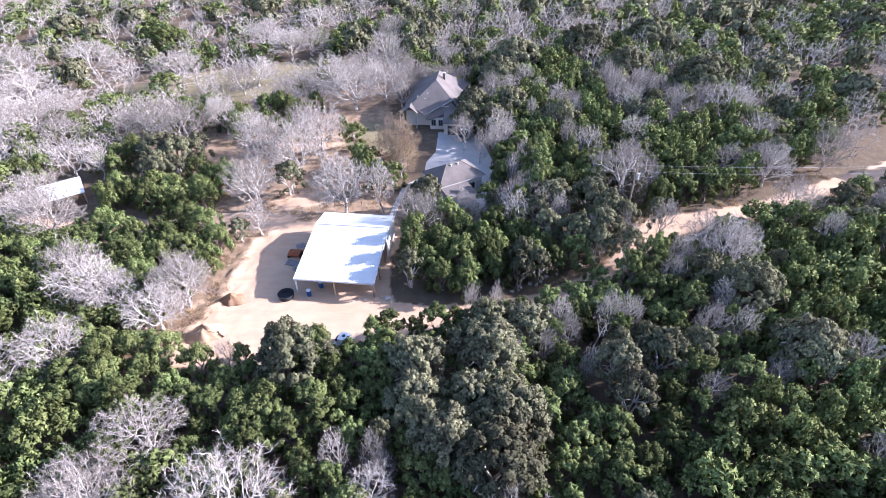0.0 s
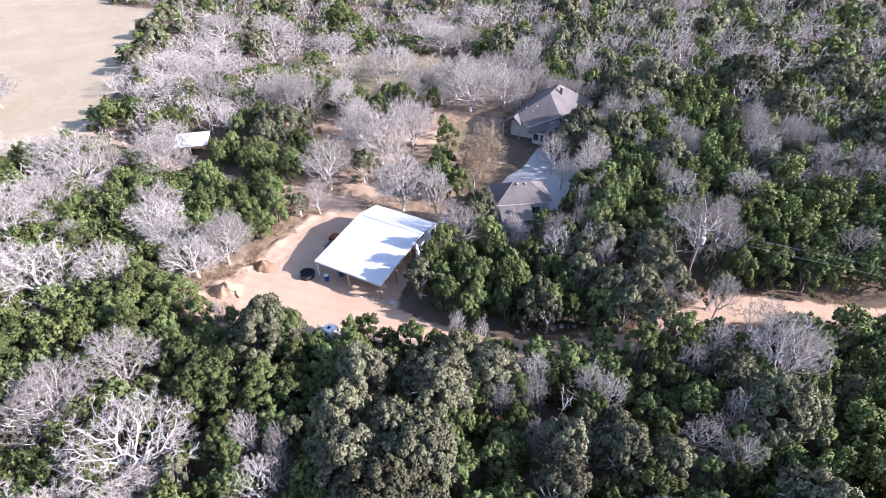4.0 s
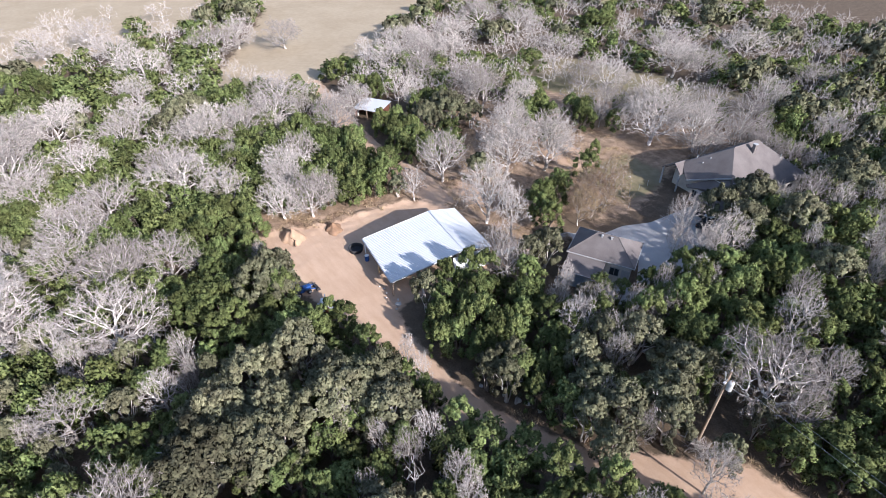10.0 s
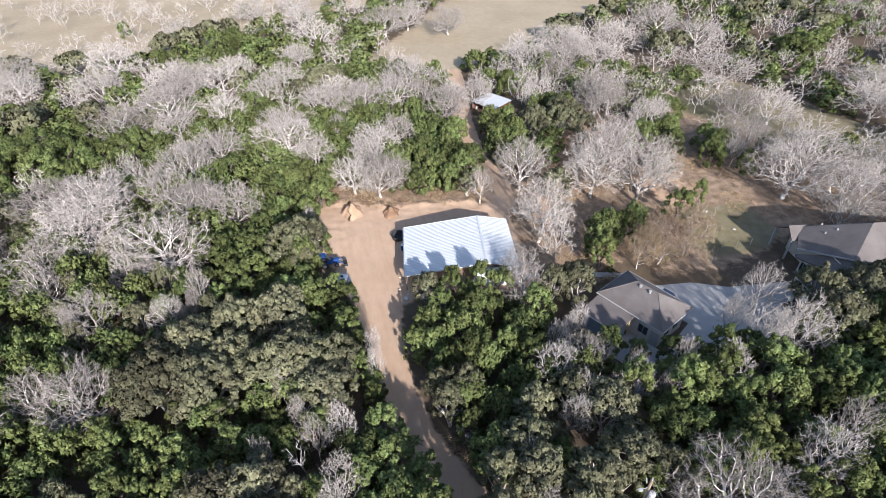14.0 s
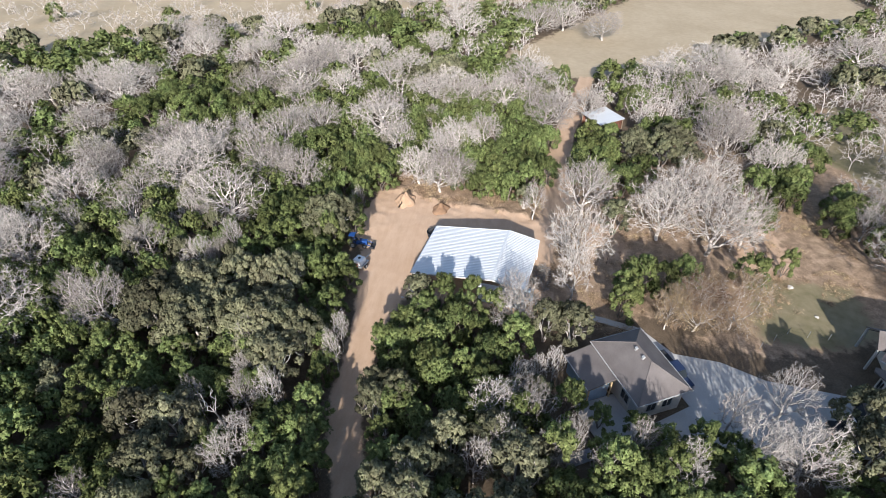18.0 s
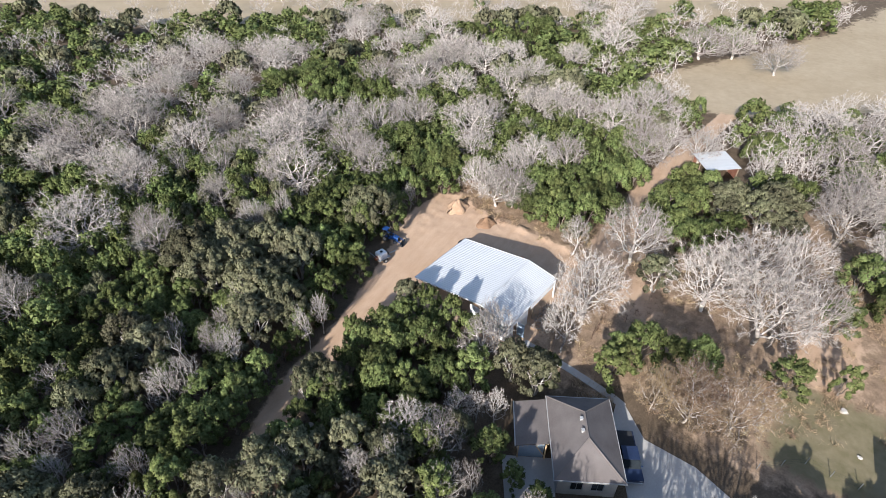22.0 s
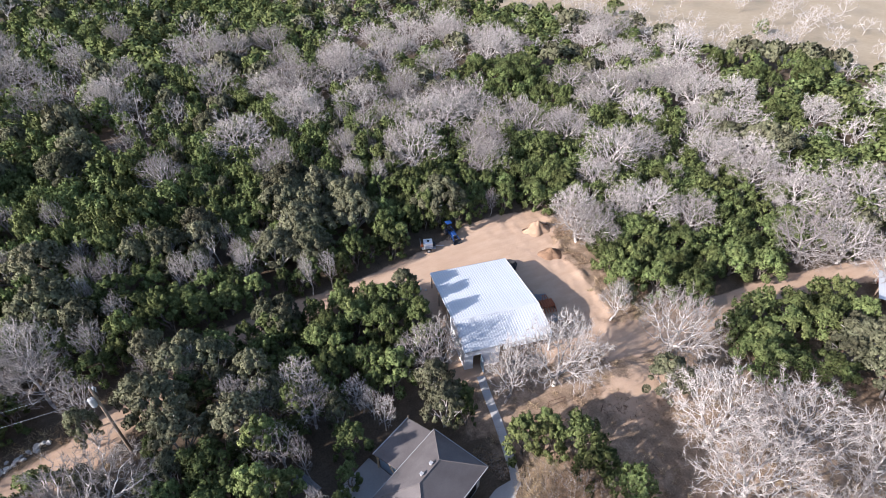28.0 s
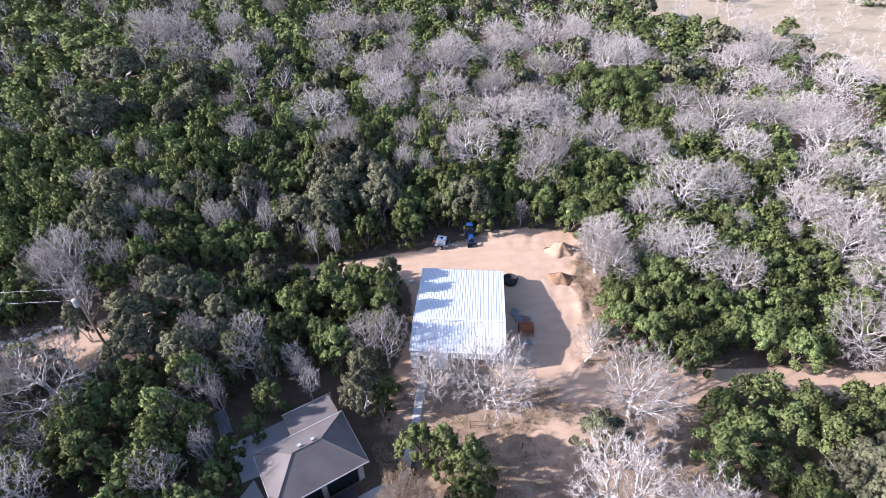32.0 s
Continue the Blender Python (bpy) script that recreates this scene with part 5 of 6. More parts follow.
def build_house():
    h = thing("house", HOUSE, "large stone house with a steep grey shingle roof", "house")
    e, r, f = 3.2, 7.9, 0.25
    wall = part("wall", boxed(-4.2, 1.3, -0.3, 7.2, 16.6, e - 0.02), M_STONE_WALL, h)
    part("upper_wall", boxed(-2.6, 1.35, e, 4.4, 2.6, 4.2), M_STONE_WALL, h)
    c = [(-4.8, -0.6, e), (7.8, -0.6, e), (7.8, 17.2, e), (-4.8, 17.2, e)]
    a, b = (1.5, 5.8, r), (1.5, 11.2, r)
    on = lambda p, q, s: tuple(p[k] + (q[k] - p[k]) * s for k in range(3))
    l, m, low = on(c[0], a, f), on(c[1], a, 0.44), (-0.33, -0.69, 3.15)
    roof = part("roof", boxed(-4.7, 1.3, e - 0.12, 7.7, 17.1, e - 0.06), M_TRIM, h, "steep grey shingle hip roof")
    part("roof_slope", slab(bmesh.new(), [l, low, m, a], 0.14), M_SHINGLE, roof)
    part("roof_slope", slab(bmesh.new(), [c[1], c[2], b, a], 0.14), M_SHINGLE, roof)
    part("roof_slope", slab(bmesh.new(), [c[2], c[3], b], 0.14), M_SHINGLE, roof)
    part("roof_slope", slab(bmesh.new(), [c[3], c[0], a, b], 0.14), M_SHINGLE, roof)
    part("fascia", slab(bmesh.new(), [(low[0], low[1] - 0.04, low[2] + 0.01), (low[0] + 0.05, low[1] - 0.09, low[2] + 0.01), (m[0] + 0.05, m[1] - 0.09, m[2] + 0.01), (m[0], m[1] - 0.04, m[2] + 0.01)], 0.22), M_TRIM, roof)
    part("ridge_cap", rodded((1.5, 5.8, r), (1.5, 11.2, r), 0.07, sides=6), M_SHINGLE, roof)
    # lower front roofs
    part("lower_roof", slab(bmesh.new(), [(0.07, -0.9, 2.48), (0.6, -1.1, 2.33), (6.3, 0.9, 3.8), (4.4, 2.75, 5.16)], 0.13), M_SHINGLE, h)
    part("lower_roof", slab(bmesh.new(), [(3.7, -3.6, 2.8), (9.6, -3.6, 2.8), (9.6, 1.25, 4.0), (3.7, 1.25, 4.0)], 0.13), M_SHINGLE, h)
    part("front_wall", boxed(0.9, -0.5, -0.3, 3.98, 1.28, 2.45), M_STONE_WALL, h)
    bay = part("front_wall", boxed(4.0, -3.2, -0.3, 9.2, 1.28, 2.66), M_STONE_WALL, h)
    opening(bay, "garage_door", 4.7, 8.6, -0.1, 2.2, -3.2, -1, M_GLASS, M_TRIM, 1)
    opening(wall, "window", 1.2, 2.0, 0.9, 2.1, -0.5, -1, M_GLASS, M_TRIM, 2)
    opening(wall, "window", 2.6, 3.4, 0.9, 2.1, -0.5, -1, M_GLASS, M_TRIM, 2)
    for y in (4.0, 7.2, 10.4, 13.6):
        opening(wall, "window", y, y + 1.2, 0.9, 2.2, 7.2, 1, M_GLASS, M_TRIM, 2, "y")
        opening(wall, "window", y, y + 1.2, 0.9, 2.2, -4.2, -1, M_GLASS, M_TRIM, 2, "y")
    # small cross gable
    gx, gz = -3.1, 4.7
    gable = part("gable_roof", slab(bmesh.new(), [(gx, -0.7, gz), (gx + 1.5, -0.7, 3.4), (gx + 1.5, 1.6, 3.4), (gx, 2.4, gz)], 0.13), M_SHINGLE, h)
    part("roof_slope", slab(bmesh.new(), [(gx - 2.2, -0.7, 3.1), (gx, -0.7, gz), (gx, 2.4, gz), (gx - 2.2, 1.6, 3.1)], 0.13), M_SHINGLE, gable)
    for x in (-5.1, -1.8):
        part("porch_post", boxed(x - 0.1, -0.6, -0.3, x + 0.1, -0.4, 3.1), M_TRIM, h)
    chimney = part("chimney", boxed(2.5, 8.6, 5.5, 3.0, 9.15, 8.25, 0.03), M_SHINGLE, h, "grey chimney with a pale metal cap")
    part("cap", boxed(2.44, 8.54, 8.25, 3.06, 9.21, 8.34, 0.02), M_TRIM, chimney)
    for x, y, z in ((0.0, 3.2, 5.95), (-1.9, 2.6, 5.5), (-0.4, 2.2, 5.2)):
        part("roof_vent", rodded((x, y, z - 0.35), (x, y, z + 0.2), 0.1, 0.1), M_TRIM, h, "white roof vent")
    for x, y in ((4.5, 13.6), (6.2, 15.4)):
        part("flue", rodded((x, y, 3.4), (x, y, 6.2 if x < 5 else 4.9), 0.09, 0.09), M_TRIM, h, "white flue pipe")


build_house()


def build_canopy():
    ob = thing("carport", HOUSE @ pose(8.4, 4.6, 0), "flat blue tarpaulin canopy beside the house", "carport")
    part("sheet_roof", slab(bmesh.new(), [(0, 0, 2.5), (2.3, 0, 2.4), (2.3, 2.8, 2.4), (0, 2.8, 2.5)], 0.07), M_TARP, ob)
    for x, y in ((0.1, 0.1), (2.2, 0.1), (2.2, 2.7), (0.1, 2.7)):
        part("post", boxed(x - 0.05, y - 0.05, -0.3, x + 0.05, y + 0.05, 2.36), M_STEEL, ob)


build_canopy()


# ---- the small shed by the track ----
def build_far_shed():
    m = Matrix.Translation((-60.9, 72.6, -0.85)) @ Matrix.Rotation(math.atan2(0.54, 0.84), 4, "Z")
    s = thing("shed", m, "small weathered shed under a white sheet roof", "shed")
    for k in range(7):
        x = k * 0.9
        part("roof_sheet", slab(bmesh.new(), [(x, -0.1, 2.05), (x + 0.89, -0.1, 2.05), (x + 0.89, 5.6, 2.35), (x, 5.6, 2.35)], 0.05), M_ROOF_WHITE, s)
    for x, y in ((0.25, 0.2), (3.1, 0.2), (6.0, 0.2), (0.25, 5.3), (3.1, 5.3), (6.0, 5.3)):
        part("post", boxed(x - 0.07, y - 0.07, -0.15, x + 0.07, y + 0.07, 1.98 + 0.05 * y), M_WOOD, s)
    for k in range(14):
        part("plank", boxed(0.2 + 0.42 * k, 5.36, 0.0, 0.58 + 0.42 * k, 5.41, 2.2), M_RED_WOOD, s)
    for k in range(11):
        part("plank", boxed(0.14, 0.4 + 0.44 * k, 0.0, 0.19, 0.8 + 0.44 * k, 2.0), M_RED_WOOD, s)


M_RED_WOOD = surface("red_brown_boards", (0.16, 0.06, 0.04), (0.3, 0.14, 0.09), 1.2, 12.0, 0.9, vary=0.15)
build_far_shed()


# ---- machines ----
def wheel(parent, x, y, r, w, name="wheel"):
    bm = bmesh.new()
    rod(bm, (x - w / 2, y, r), (x + w / 2, y, r), r, sides=20)
    bmesh.ops.bevel(bm, geom=[e for e in bm.edges if abs(e.verts[0].co.x - e.verts[1].co.x) < 1e-4], offset=min(w, r) * 0.18, segments=2, affect="EDGES")
    tyre = part(name, bm, M_DARK, parent, "black rubber tyre")
    part("rim", rodded((x - w / 2 - 0.012, y, r), (x + w / 2 + 0.012, y, r), r * 0.52, sides=14), M_TRIM, tyre, "pale rim")
    return tyre


def build_tractor():
    t = thing("tractor", Matrix.Translation((-14.25, 39.7, land(-14, 39) + 0.01)) @ Matrix.Rotation(radians(2), 4, "Z") @ Matrix.Scale(0.88, 4), "compact blue tractor with front loader and canopy", "tractor")
    hood = part("hood", boxed(-0.34, 1.15, 0.62, 0.34, 2.35, 1.2, 0.09), M_BLUE, t, "blue rounded hood")
    part("grille", boxed(-0.26, 2.33, 0.66, 0.26, 2.37, 1.08), M_DARK, hood)
    for x in (-0.22, 0.22):
        part("headlight", boxed(x - 0.07, 2.34, 1.0, x + 0.07, 2.38, 1.12, 0.01), M_TRIM, hood)
    part("chassis", boxed(-0.24, -0.1, 0.4, 0.24, 2.3, 0.66, 0.04), M_DARK, t)
    part("floor_plate", boxed(-0.5, 0.5, 0.62, 0.5, 1.15, 0.68), M_BLUE, t)
    seat = part("seat", boxed(-0.25, 0.0, 0.86, 0.25, 0.45, 0.98, 0.04), M_DARK, t, "black seat")
    part("backrest", boxed(-0.25, -0.08, 0.98, 0.25, 0.02, 1.4, 0.04), M_DARK, seat)
    for s in (-1, 1):
        part("fender", boxed(min(s * 0.42, s * 0.75), -0.35, 1.02, max(s * 0.42, s * 0.75), 0.5, 1.1, 0.04), M_BLUE, t)
        part("canopy_post", boxed(s * 0.45 - 0.04, -0.28, 0.7, s * 0.45 + 0.04, -0.2, 2.15), M_DARK, t)
        wheel(t, s * 0.62, 0.1, 0.58, 0.34)
        wheel(t, s * 0.52, 1.9, 0.36, 0.24)
        arm = part("loader_arm", slab(bmesh.new(), [(s * 0.48 - 0.05, 0.95, 1.25), (s * 0.48 + 0.05, 0.95, 1.25), (s * 0.48 + 0.05, 3.0, 0.5), (s * 0.48 - 0.05, 3.0, 0.5)], 0.12), M_BLUE, t)
        part("ram", rodded((s * 0.48, 1.2, 0.75), (s * 0.48, 2.3, 0.72), 0.022), M_STEEL, arm)
    part("canopy", boxed(-0.5, -0.5, 2.14, 0.5, 0.5, 2.22, 0.03), M_BLUE, t, "blue sun canopy")
    part("steering_column", rodded((0, 1.1, 0.95), (0, 0.75, 1.3), 0.03), M_DARK, t)
    bm = bmesh.new()
    bmesh.ops.create_cone(bm, cap_ends=True, segments=16, radius1=0.19, radius2=0.19, depth=0.03, matrix=Matrix.Translation((0, 0.74, 1.31)) @ Matrix.Rotation(radians(-40), 4, "X"))
    part("steering_wheel", bm, M_DARK, t)
    part("exhaust", rodded((0.2, 1.7, 1.15), (0.2, 1.7, 1.75), 0.03), M_DARK, t)
    bucket = part("bucket", slab(bmesh.new(), [(-0.75, 2.95, 0.1), (0.75, 2.95, 0.1), (0.75, 3.5, 0.08), (-0.75, 3.5, 0.08)], 0.05), M_DARK, t, "dark steel loader bucket")
    part("bucket_back", boxed(-0.75, 2.92, 0.06, 0.75, 2.97, 0.58), M_DARK, bucket)
    for s in (-1, 1):
        part("bucket_side", boxed(s * 0.75 - 0.02, 2.95, 0.06, s * 0.75 + 0.02, 3.4, 0.5), M_DARK, bucket)


build_tractor()


def build_tank_trailer():
    t = thing("tank_trailer", Matrix.Translation((-10.05, 41.9, land(-10, 42) + 0.01)) @ Matrix.Rotation(radians(72), 4, "Z") @ Matrix.Scale(1.2, 4), "small trailer carrying a white plastic water tank", "trailer")
    frame_part = part("frame", boxed(-0.62, -0.75, 0.36, 0.62, 0.85, 0.44), M_STEEL, t)
    part("drawbar", rodded((0, 0.85, 0.4), (0, 1.9, 0.35), 0.05), M_STEEL, frame_part)
    for s in (-1, 1):
        wheel(t, s * 0.75, 0.0, 0.32, 0.2)
        part("mudguard", boxed(s * 0.75 - 0.13, -0.35, 0.66, s * 0.75 + 0.13, 0.35, 0.7, 0.015), M_TRIM, t)
    tank = part("tank", boxed(-0.5, -0.55, 0.44, 0.5, 0.5, 1.15, 0.1), M_WHITE, t, "white plastic tank")
    part("lid", rodded((0, 0, 1.14), (0, 0, 1.22), 0.16, sides=14), M_DARK, tank)
    pump = part("pump", boxed(-0.22, -0.95, 0.44, 0.22, -0.6, 0.8, 0.04), M_ORANGE, t, "rusty red pump")
    part("hose_reel", rodded((-0.25, 0.68, 0.66), (0.25, 0.68, 0.66), 0.18, sides=14), M_DARK, pump)
    part("spray_bar", rodded((-1.0, -0.9, 0.9), (1.0, -0.9, 0.9), 0.03), M_STEEL, t)


build_tank_trailer()


def build_implement():
    m = Matrix.Translation((-18.75, 58.9, land(-18, 59) + 0.0)) @ AXES
    t = thing("flail_mower", m, "rusty orange tractor implement parked beside the barn", "implement")
    part("deck", boxed(-0.85, -0.7, 0.35, 0.85, 0.5, 0.62, 0.04), M_ORANGE, t)
    for k in range(5):
        x = -0.75 + 0.375 * k
        part("tine", slab(bmesh.new(), [(x - 0.06, 0.5, 0.6), (x + 0.06, 0.5, 0.6), (x + 0.06, 1.2, 0.18), (x - 0.06, 1.2, 0.18)], 0.08), M_ORANGE, t)
        part("rib", boxed(x - 0.05, -0.7, 0.62, x + 0.05, 0.45, 0.72), M_ORANGE, t)
    part("hitch", rodded((0, -0.6, 0.6), (0, -1.1, 1.1), 0.06), M_ORANGE, t)
    for s in (-1, 1):
        part("link_arm", rodded((s * 0.45, -0.6, 0.5), (s * 0.2, -1.1, 1.05), 0.045), M_ORANGE, t)
        part("skid", boxed(s * 0.85 - 0.04, -0.7, 0.0, s * 0.85 + 0.04, 0.6, 0.4), M_DARK, t)


build_implement()


def build_pallet(x, y, turn, label):
    t = thing("pallet", Matrix.Translation((x, y, land(x, y) + 0.0)) @ Matrix.Rotation(turn, 4, "Z"), label, "pallet", "pallets by the barn")
    for k in range(3):
        part("bearer", boxed(-0.6 + 0.55 * k, -0.5, 0.0, -0.5 + 0.55 * k, 0.5, 0.09), M_GREY_WOOD, t)
    for k in range(6):
        part("board", boxed(-0.6, -0.5 + 0.18 * k, 0.09, 0.6, -0.39 + 0.18 * k, 0.115), M_GREY_WOOD, t)


M_GREY_WOOD = surface("grey_boards", (0.17, 0.165, 0.165), (0.3, 0.29, 0.285), 1.4, 12.0, 0.9, vary=0.12)
for px, py, pt in ((-18.3, 57.0, 0.2), (-17.9, 55.9, 0.9), (-19.2, 57.3, 1.3), (-18.4, 61.0, 0.4)):
    build_pallet(px, py, pt, "weathered grey pallet on the ground by the barn")


def build_tub():
    t = thing("stock_tank", Matrix.Translation((-18.35, 50.35, land(-18, 50) + 0.0)), "black round stock tank on the dirt", "stock tank")
    bm = bmesh.new()
    n = 28
    rings = [(0.92, 0.0), (1.0, 0.58), (1.04, 0.6), (0.97, 0.61), (0.9, 0.1)]
    vs = [[bm.verts.new((r * math.cos(k * 6.2832 / n), r * math.sin(k * 6.2832 / n), z)) for k in range(n)] for r, z in rings]
    for a, b in zip(vs, vs[1:]):
        for k in range(n):
            bm.faces.new((a[k], a[(k + 1) % n], b[(k + 1) % n], b[k]))
    bm.faces.new(vs[-1])
    bm.faces.new(vs[0][::-1])
    part("tub", bm, M_DARK, t)


build_tub()


def build_drum(x, y, label, top, body):
    t = thing("drum", Matrix.Translation((x, y, land(x, y))), label, "drum", "drums in the barn")
    shell = part("shell", rodded((0, 0, 0), (0, 0, 0.85), 0.29, sides=20), body, t)
    for z in (0.28, 0.57):
        part("hoop", rodded((0, 0, z - 0.015), (0, 0, z + 0.015), 0.3, sides=20), body, shell)
    part("lid", rodded((0, 0, 0.85), (0, 0, 0.88), 0.3, sides=20), top, t)


build_drum(-15.5, 50.5, "blue plastic drum with a white lid", M_WHITE, M_BLUE)
build_drum(-14.2, 52.0, "blue plastic drum with a white lid", M_WHITE, M_BLUE)


def build_car(name, m, label, category, paint, w, l, h, roof_paint, open_bed=False):
    c = thing(name, m, label, category)
    body = part("body", boxed(-w / 2, -l / 2, 0.32, w / 2, l / 2, 0.32 + h * 0.42, 0.09), paint, c)
    y0, y1 = (-0.12 * l, 0.22 * l) if open_bed else (-0.42 * l, 0.2 * l)
    z0, z1 = 0.3 + h * 0.42, 0.3 + h
    cab = part("cabin", bmesh.new(), paint, c)
    bm = bmesh.new()
    lo = [(-w * 0.46, y0, z0), (w * 0.46, y0, z0), (w * 0.46, y1 + 0.35, z0), (-w * 0.46, y1 + 0.35, z0)]
    hi = [(-w * 0.4, y0 + 0.2, z1), (w * 0.4, y0 + 0.2, z1), (w * 0.4, y1 - 0.1, z1), (-w * 0.4, y1 - 0.1, z1)]
    a, b = [bm.verts.new(p) for p in lo], [bm.verts.new(p) for p in hi]
    bm.faces.new(a[::-1])
    bm.faces.new(b)
    for k in range(4):
        bm.faces.new((a[k], a[(k + 1) % 4], b[(k + 1) % 4], b[k]))
    bmesh.ops.bevel(bm, geom=list(bm.edges), offset=0.04, segments=2, affect="EDGES")
    bm.to_mesh(cab.data)
    bm.free()
    cab.data.materials.clear()
    cab.data.materials.append(M_GLASS)
    part("roof_panel", boxed(-w * 0.4, y0 + 0.22, z1 - 0.01, w * 0.4, y1 - 0.12, z1 + 0.03, 0.012), roof_paint, c)
    for s in (-1, 1):
        for y in (-0.31 * l, 0.31 * l):
            wheel(c, s * (w / 2 - 0.1), y, 0.33, 0.22)
        part("headlight", boxed(s * w * 0.36 - 0.14, l / 2 - 0.03, 0.62, s * w * 0.36 + 0.14, l / 2 + 0.01, 0.76, 0.01), M_TRIM, c)
        part("tail_light", boxed(s * w * 0.4 - 0.08, -l / 2 - 0.01, 0.62, s * w * 0.4 + 0.08, -l / 2 + 0.03, 0.78, 0.01), M_ORANGE, c)
        part("mirror", boxed(s * (w / 2 + 0.02) - 0.08, y1 + 0.05, 0.95, s * (w / 2 + 0.02) + 0.08, y1 + 0.17, 1.08, 0.02), paint, c)
    part("bumper", boxed(-w * 0.46, l / 2 - 0.02, 0.35, w * 0.46, l / 2 + 0.08, 0.52, 0.03), M_STEEL, c)
    if open_bed:
        part("bed", boxed(-w * 0.42, -l / 2 + 0.08, 0.32 + h * 0.42, w * 0.42, y0 - 0.08, 0.33 + h * 0.42 + 0.01), M_DARK, body)


build_car("pickup_truck", GARAGE @ pose(4.4, 7.35, 0.1, 0, 0, -90), "dark blue pickup truck parked beside the garage", "truck", M_NAVY, 1.85, 5.0, 1.35, M_NAVY, True)
build_car("utility_vehicle", HOUSE @ pose(7.9, -4.9, 0.42, 0, 0, 12), "small dark utility vehicle with a white roof", "vehicle", M_DARK, 1.5, 2.9, 1.55, M_WHITE, True)


# ---- heaps of soil and stones ----
def heap(name, x, y, r, h, label, seed, material, flat=0.0):
    bm = bmesh.new()
    n, rings = 30, 11
    r2 = random.Random(seed)
    last = None
    for i in range(rings + 1):
        s = i / rings
        ring = []
        for k in range(n):
            a = k * 6.2832 / n
            edge = r * (1 + 0.18 * math.sin(2 * a + seed) + 0.09 * math.sin(5 * a + 2 * seed))
            z = h * max(0.0, 1 - s) ** 1.1 * (1 + 0.45 * noise.noise((x + s * 1.9 * math.cos(a), y + s * 1.9 * math.sin(a), seed))) + r2.uniform(-0.07, 0.07) * (1 - s) + 0.12 * h * noise.noise((x + 5 * s * math.cos(a), y + 5 * s * math.sin(a), seed + 9))
            px, py = x + edge * s * math.cos(a), y + edge * s * math.sin(a)
            ring.append(bm.verts.new((px - x, py - y, min(z, h * (1 - flat)) + land(px, py) - land(x, y) - (0.12 if i == rings else 0))))
        if last:
            for k in range(n):
                bm.faces.new((last[k], ring[k], ring[(k + 1) % n], last[(k + 1) % n]))
        last = ring
    bmesh.ops.remove_doubles(bm, verts=bm.verts, dist=0.002)
    bmesh.ops.recalc_face_normals(bm, faces=bm.faces)
    for f in bm.faces:
        f.smooth = True
    ob = thing(name, Matrix.Translation((x, y, land(x, y))), label, "soil heap", "soil heaps at the yard's edge")
    part("mound", bm, material, ob)


M_DARK_SOIL = surface("dark_soil", (0.15, 0.085, 0.048), (0.29, 0.18, 0.11), 0.9, 5.0, 0.95, 0.0, 0.8, 0.05, 0.1)
heap("soil_heap", -26.6, 44.4, 2.0, 1.75, "tall pale caliche heap at the yard's edge", 1.3, M_DIRT)
heap("soil_heap", -25.1, 50.2, 1.5, 1.15, "low brown topsoil heap at the yard's edge", 2.1, M_DARK_SOIL)


def stone_mesh(seed):
    bm = bmesh.new()
    bmesh.ops.create_icosphere(bm, subdivisions=2, radius=1.0)
    for v in bm.verts:
        k = 0.85 + 0.6 * noise.noise(v.co * 1.6 + Vector((seed, 0, 0)))
        v.co = Vector((v.co.x * k, v.co.y * k * 0.8, min(v.co.z * k * 0.7, 0.4)))
    me = bpy.data.meshes.new("stone")
    bm.to_mesh(me)
    bm.free()
    me.materials.append(M_ROCK)
    return me


STONES = [stone_mesh(s * 3.1) for s in range(4)]


def lay_stone(x, y, size, name="rock", label="pale limestone rock lying on the dirt", group="rocks by the yard", parent=None):
    ob = new(name, STONES[rb.randrange(4)])
    ob.matrix_world = Matrix.LocRotScale((x, y, land(x, y) + size * 0.25), Euler((0, 0, rb.uniform(0, 6.28))), (size, size, size))
    if parent:
        ob.parent = parent
    else:
        tagged(ob, label, "rock", group)


lay_stone(-5.5, 49.3, 0.5, label="large white limestone rock in the barn's shade")
for x, y, s in ((-6.3, 49.7, 0.22), (-5.0, 48.7, 0.2), (-8.2, 49.2, 0.16), (-9.1, 49.4, 0.2), (-9.8, 49.1, 0.14), (-7.5, 48.7, 0.15), (10.2, 49.6, 0.3), (11.4, 50.2, 0.3), (12.6, 50.7, 0.35), (14.0, 51.2, 0.5),
                (14.9, 51.7, 0.35), (16.3, 52.0, 0.3), (19.6, 53.1, 0.35)):
    lay_stone(x, y, s)
rubble = tagged(new("stone_row"), "row of broken white limestone along the road", "stone row")
for k in range(46):
    s = k / 45
    lay_stone(34.6 + 5.4 * s + rb.uniform(-0.3, 0.3), 56.2 + 2.2 * s + rb.uniform(-0.5, 0.5), rb.uniform(0.14, 0.34), "stone", parent=rubble)


def build_lumber():
    t = thing("lumber_stack", Matrix.Translation((13.9, 69.2, land(14, 69.2))) @ Matrix.Rotation(radians(118), 4, "Z"), "stack of grey-blue boards on the shaded grass", "lumber")
    for k in range(9):
        x, z = -0.5 + 0.24 * (k % 5), 0.03 + 0.06 * (k // 5)
        part("plank", boxed(-1.6 + 0.1 * (k % 3), x, z, 1.5 - 0.12 * (k % 2), x + 0.2, z + 0.05), M_GREY_WOOD, t)


build_lumber()


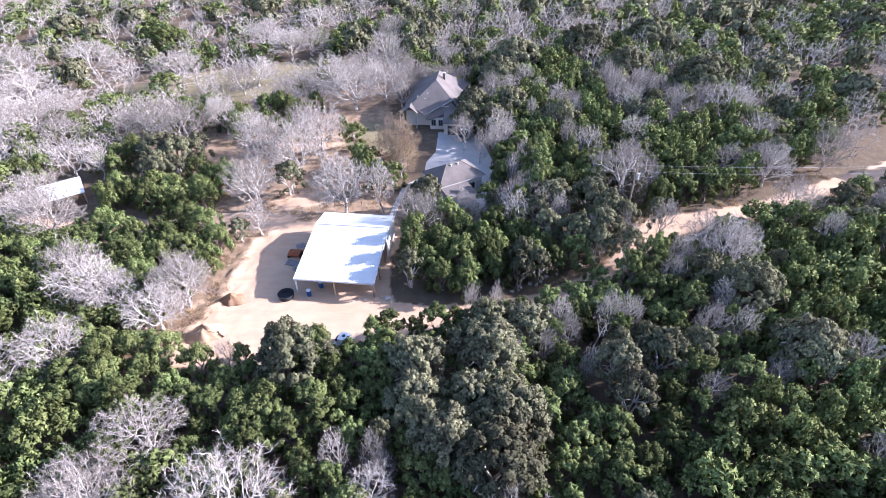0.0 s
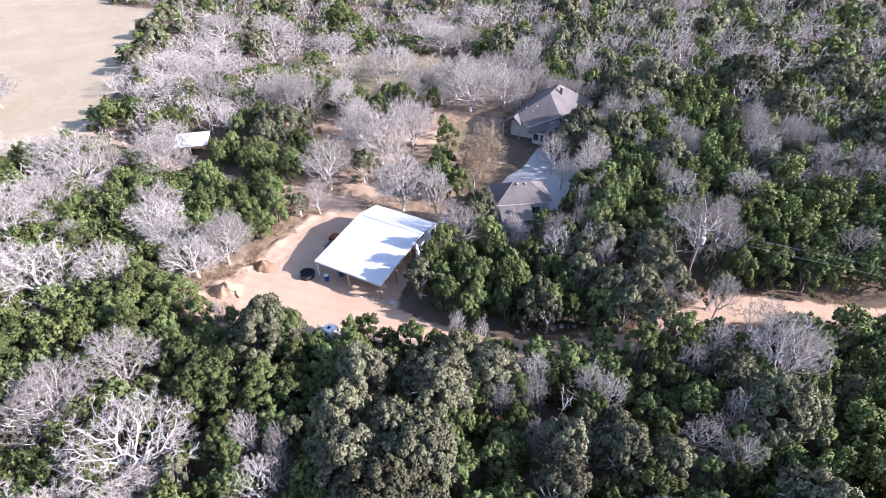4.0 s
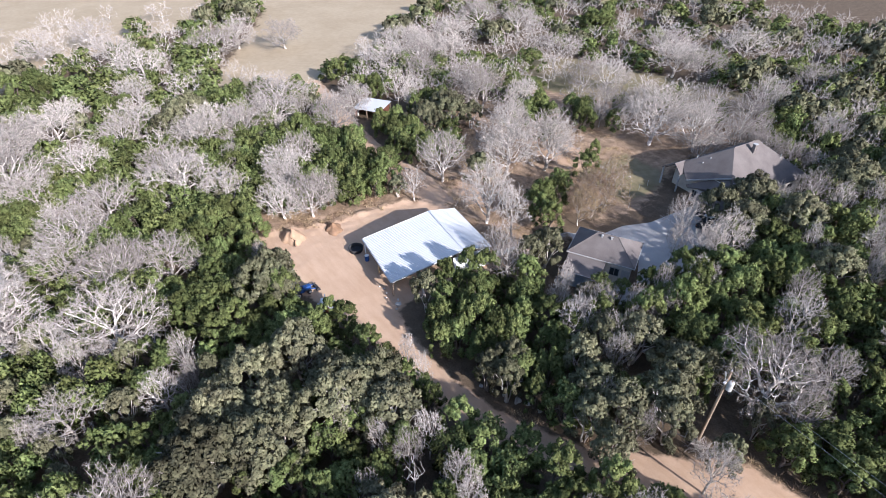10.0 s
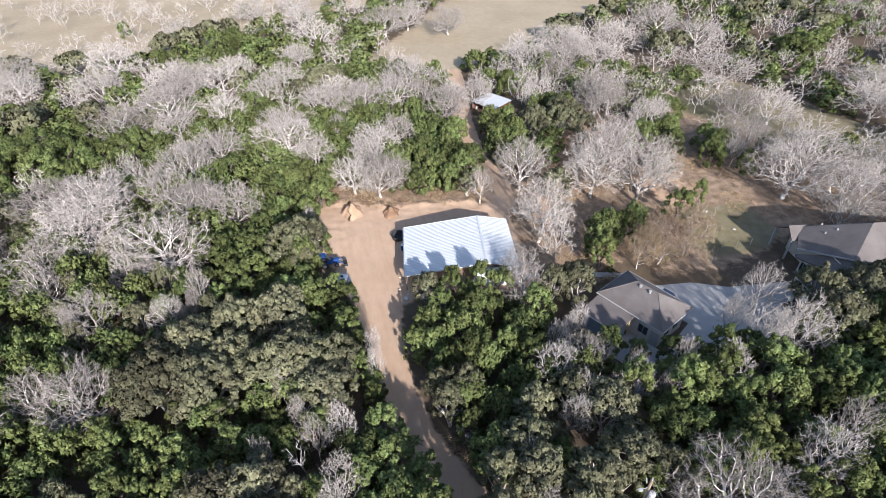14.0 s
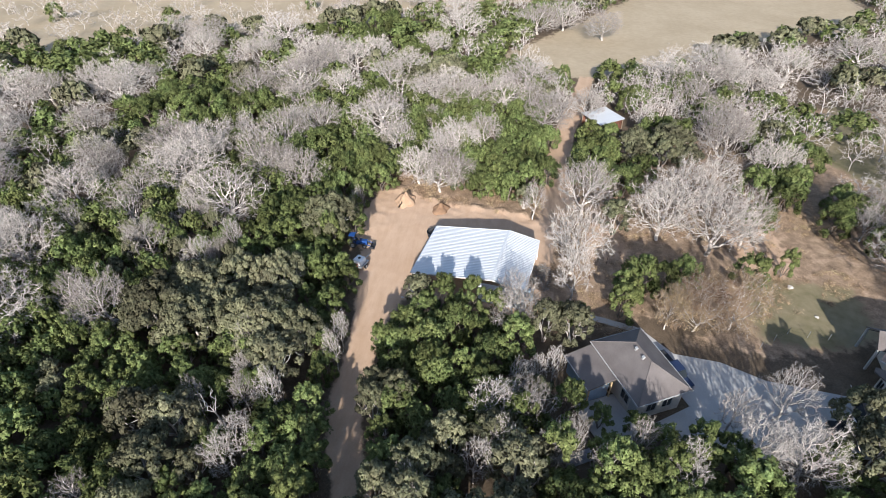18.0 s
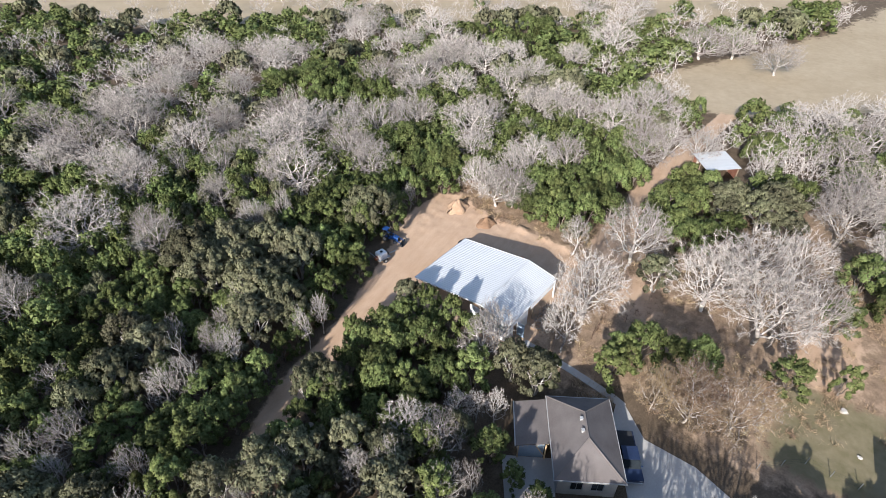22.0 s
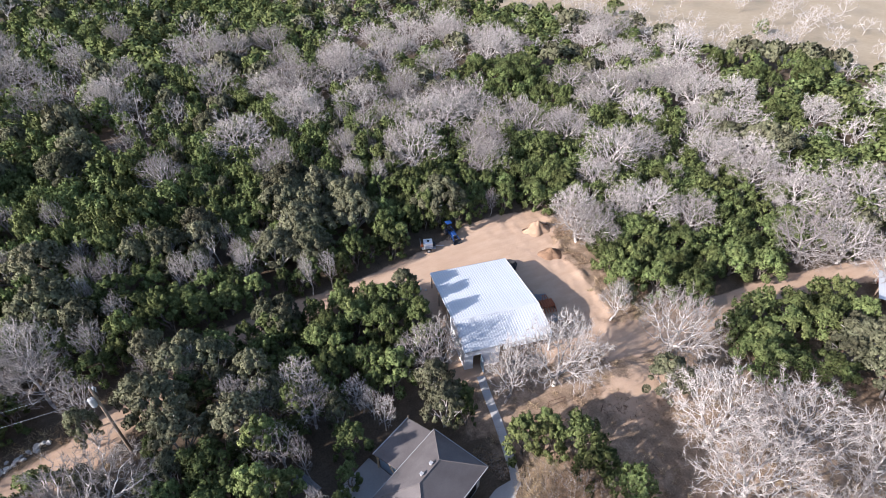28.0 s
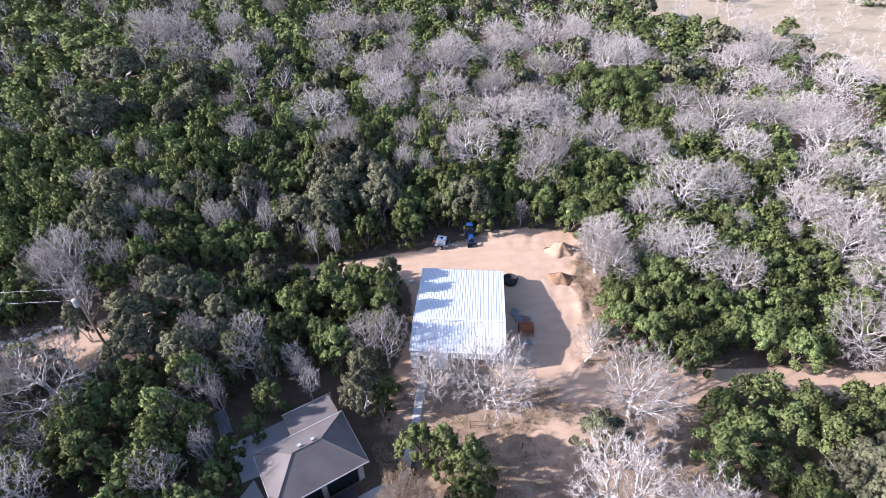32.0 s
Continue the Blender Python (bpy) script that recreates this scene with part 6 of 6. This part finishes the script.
def build_fence():
    t = thing("fence", Matrix.Identity(4), "short rusted pipe frame and posts on brown grass", "fence")
    for x, y in ((-10.6, 71.4), (-12.4, 71.6), (-14.9, 71.3), (-15.3, 74.0)):
        part("post", rodded((x, y, land(x, y) - 0.1), (x, y, land(x, y) + 1.2), 0.035), M_RUST, t)
    part("rail", rodded((-10.6, 71.4, land(-10.6, 71.4) + 1.17), (-12.4, 71.6, land(-12.4, 71.6) + 1.17), 0.03), M_RUST, t)
    part("rail", rodded((-10.6, 71.4, land(-10.6, 71.4) + 0.5), (-12.4, 71.6, land(-12.4, 71.6) + 0.5), 0.02), M_RUST, t)


M_RUST = surface("rusted_pipe", (0.07, 0.04, 0.028), (0.16, 0.085, 0.055), 1.2, 12.0, 0.85)
build_fence()


def build_rail_fence():
    t = thing("fence", Matrix.Identity(4), "low brown rail fence beyond the small shed", "fence")
    pts = [(-66.5 + 0.3 * k, 84 + 3.0 * k) for k in range(9)]
    for x, y in pts:
        part("post", rodded((x, y, land(x, y) - 0.1), (x, y, land(x, y) + 1.1), 0.06), M_WOOD, t)
    for (x0, y0), (x1, y1) in zip(pts, pts[1:]):
        for h in (0.5, 1.0):
            part("rail", rodded((x0, y0, land(x0, y0) + h), (x1, y1, land(x1, y1) + h), 0.04), M_WOOD, t)


build_rail_fence()


def build_cattle_panel():
    x, y = 18.2, 52.5
    t = thing("cattle_panel", Matrix.Translation((x, y, land(x, y))) @ Matrix.Rotation(radians(14), 4, "Z"), "dark steel pipe cattle panel standing beside the road", "fence panel")
    for k in range(6):
        part("upright", rodded((-1.5 + 0.6 * k, 0, -0.1), (-1.5 + 0.6 * k, 0, 1.55), 0.028), M_DARK, t)
    for h in (0.25, 0.85, 1.5):
        part("rail", rodded((-1.55, 0, h), (1.55, 0, h), 0.026), M_DARK, t)


build_cattle_panel()


def build_wire_fence():
    t = thing("fence", Matrix.Identity(4), "low wire fence on steel posts across the lawn", "fence")
    pts = [(-3.0, 89.6), (-4.5, 91.5), (-5.9, 93.4), (-5.6, 95.4), (-5.6, 97.6)]
    for x, y in pts:
        part("post", rodded((x, y, land(x, y) - 0.1), (x, y, land(x, y) + 1.0), 0.03), M_STEEL, t)
    for (x0, y0), (x1, y1) in zip(pts, pts[1:]):
        for h in (0.3, 0.6, 0.95):
            part("wire", rodded((x0, y0, land(x0, y0) + h), (x1, y1, land(x1, y1) + h), 0.007, sides=4), M_DARK, t)


build_wire_fence()
lay_stone(-14.2, 96.4, 0.42, label="pale limestone rock lying on the thin lawn", group="rocks on the lawn")
lay_stone(-9.2, 97.7, 0.26, label="pale limestone rock lying on the thin lawn", group="rocks on the lawn")


# ---- power line ----
def build_pole():
    x, y, z = 27.45, 60.5, land(27.45, 60.5)
    p = thing("utility_pole", Matrix.Translation((x, y, z)), "brown wooden power pole with a pale transformer", "utility pole")
    top = 11.65 - z
    part("pole", rodded((0, 0, -0.3), (0, 0, top), 0.15, 0.1, 12), M_WOOD, p)
    can = part("transformer", rodded((0.34, 0.1, top - 2.0), (0.34, 0.1, top - 1.15), 0.24, 0.24, 18), M_TRIM, p, "pale grey transformer can")
    part("lid", rodded((0.34, 0.1, top - 1.15), (0.34, 0.1, top - 1.05), 0.25, 0.16, 18), M_TRIM, can)
    part("bushing", rodded((0.34, 0.1, top - 1.05), (0.34, 0.1, top - 0.8), 0.04, 0.03), M_WOOD, can)
    part("bracket", boxed(0.08, -0.03, top - 1.8, 0.2, 0.13, top - 1.3), M_STEEL, can)
    part("insulator", rodded((0, 0, top), (0, 0, top + 0.22), 0.06, 0.04), M_TRIM, p, "white insulator")
    part("cutout", rodded((-0.2, -0.1, top - 0.7), (-0.32, -0.16, top - 0.25), 0.05), M_TRIM, p, "white fuse cutout")
    part("lamp_arm", rodded((0, 0, top - 0.9), (0.1, -0.6, top - 0.75), 0.03), M_STEEL, p)
    part("lamp_head", boxed(0.0, -0.85, top - 0.86, 0.2, -0.55, top - 0.72, 0.03), M_TRIM, p, "pale yard lamp")
    for h, dy, name in ((top + 0.2, 0.0, "upper power line"), (top - 1.0, 0.35, "lower power line")):
        bm = bmesh.new()
        last = None
        for k in range(25):
            s = k / 24
            q = Vector((62 * s, dy - 3.2 * s, h + 1.6 * s - 4 * 1.1 * s * (1 - s)))
            if last is not None:
                rod(bm, last, q, 0.009, sides=4)
            last = q
        part("wire", bm, M_STEEL, p, "sagging grey wire")


build_pole()
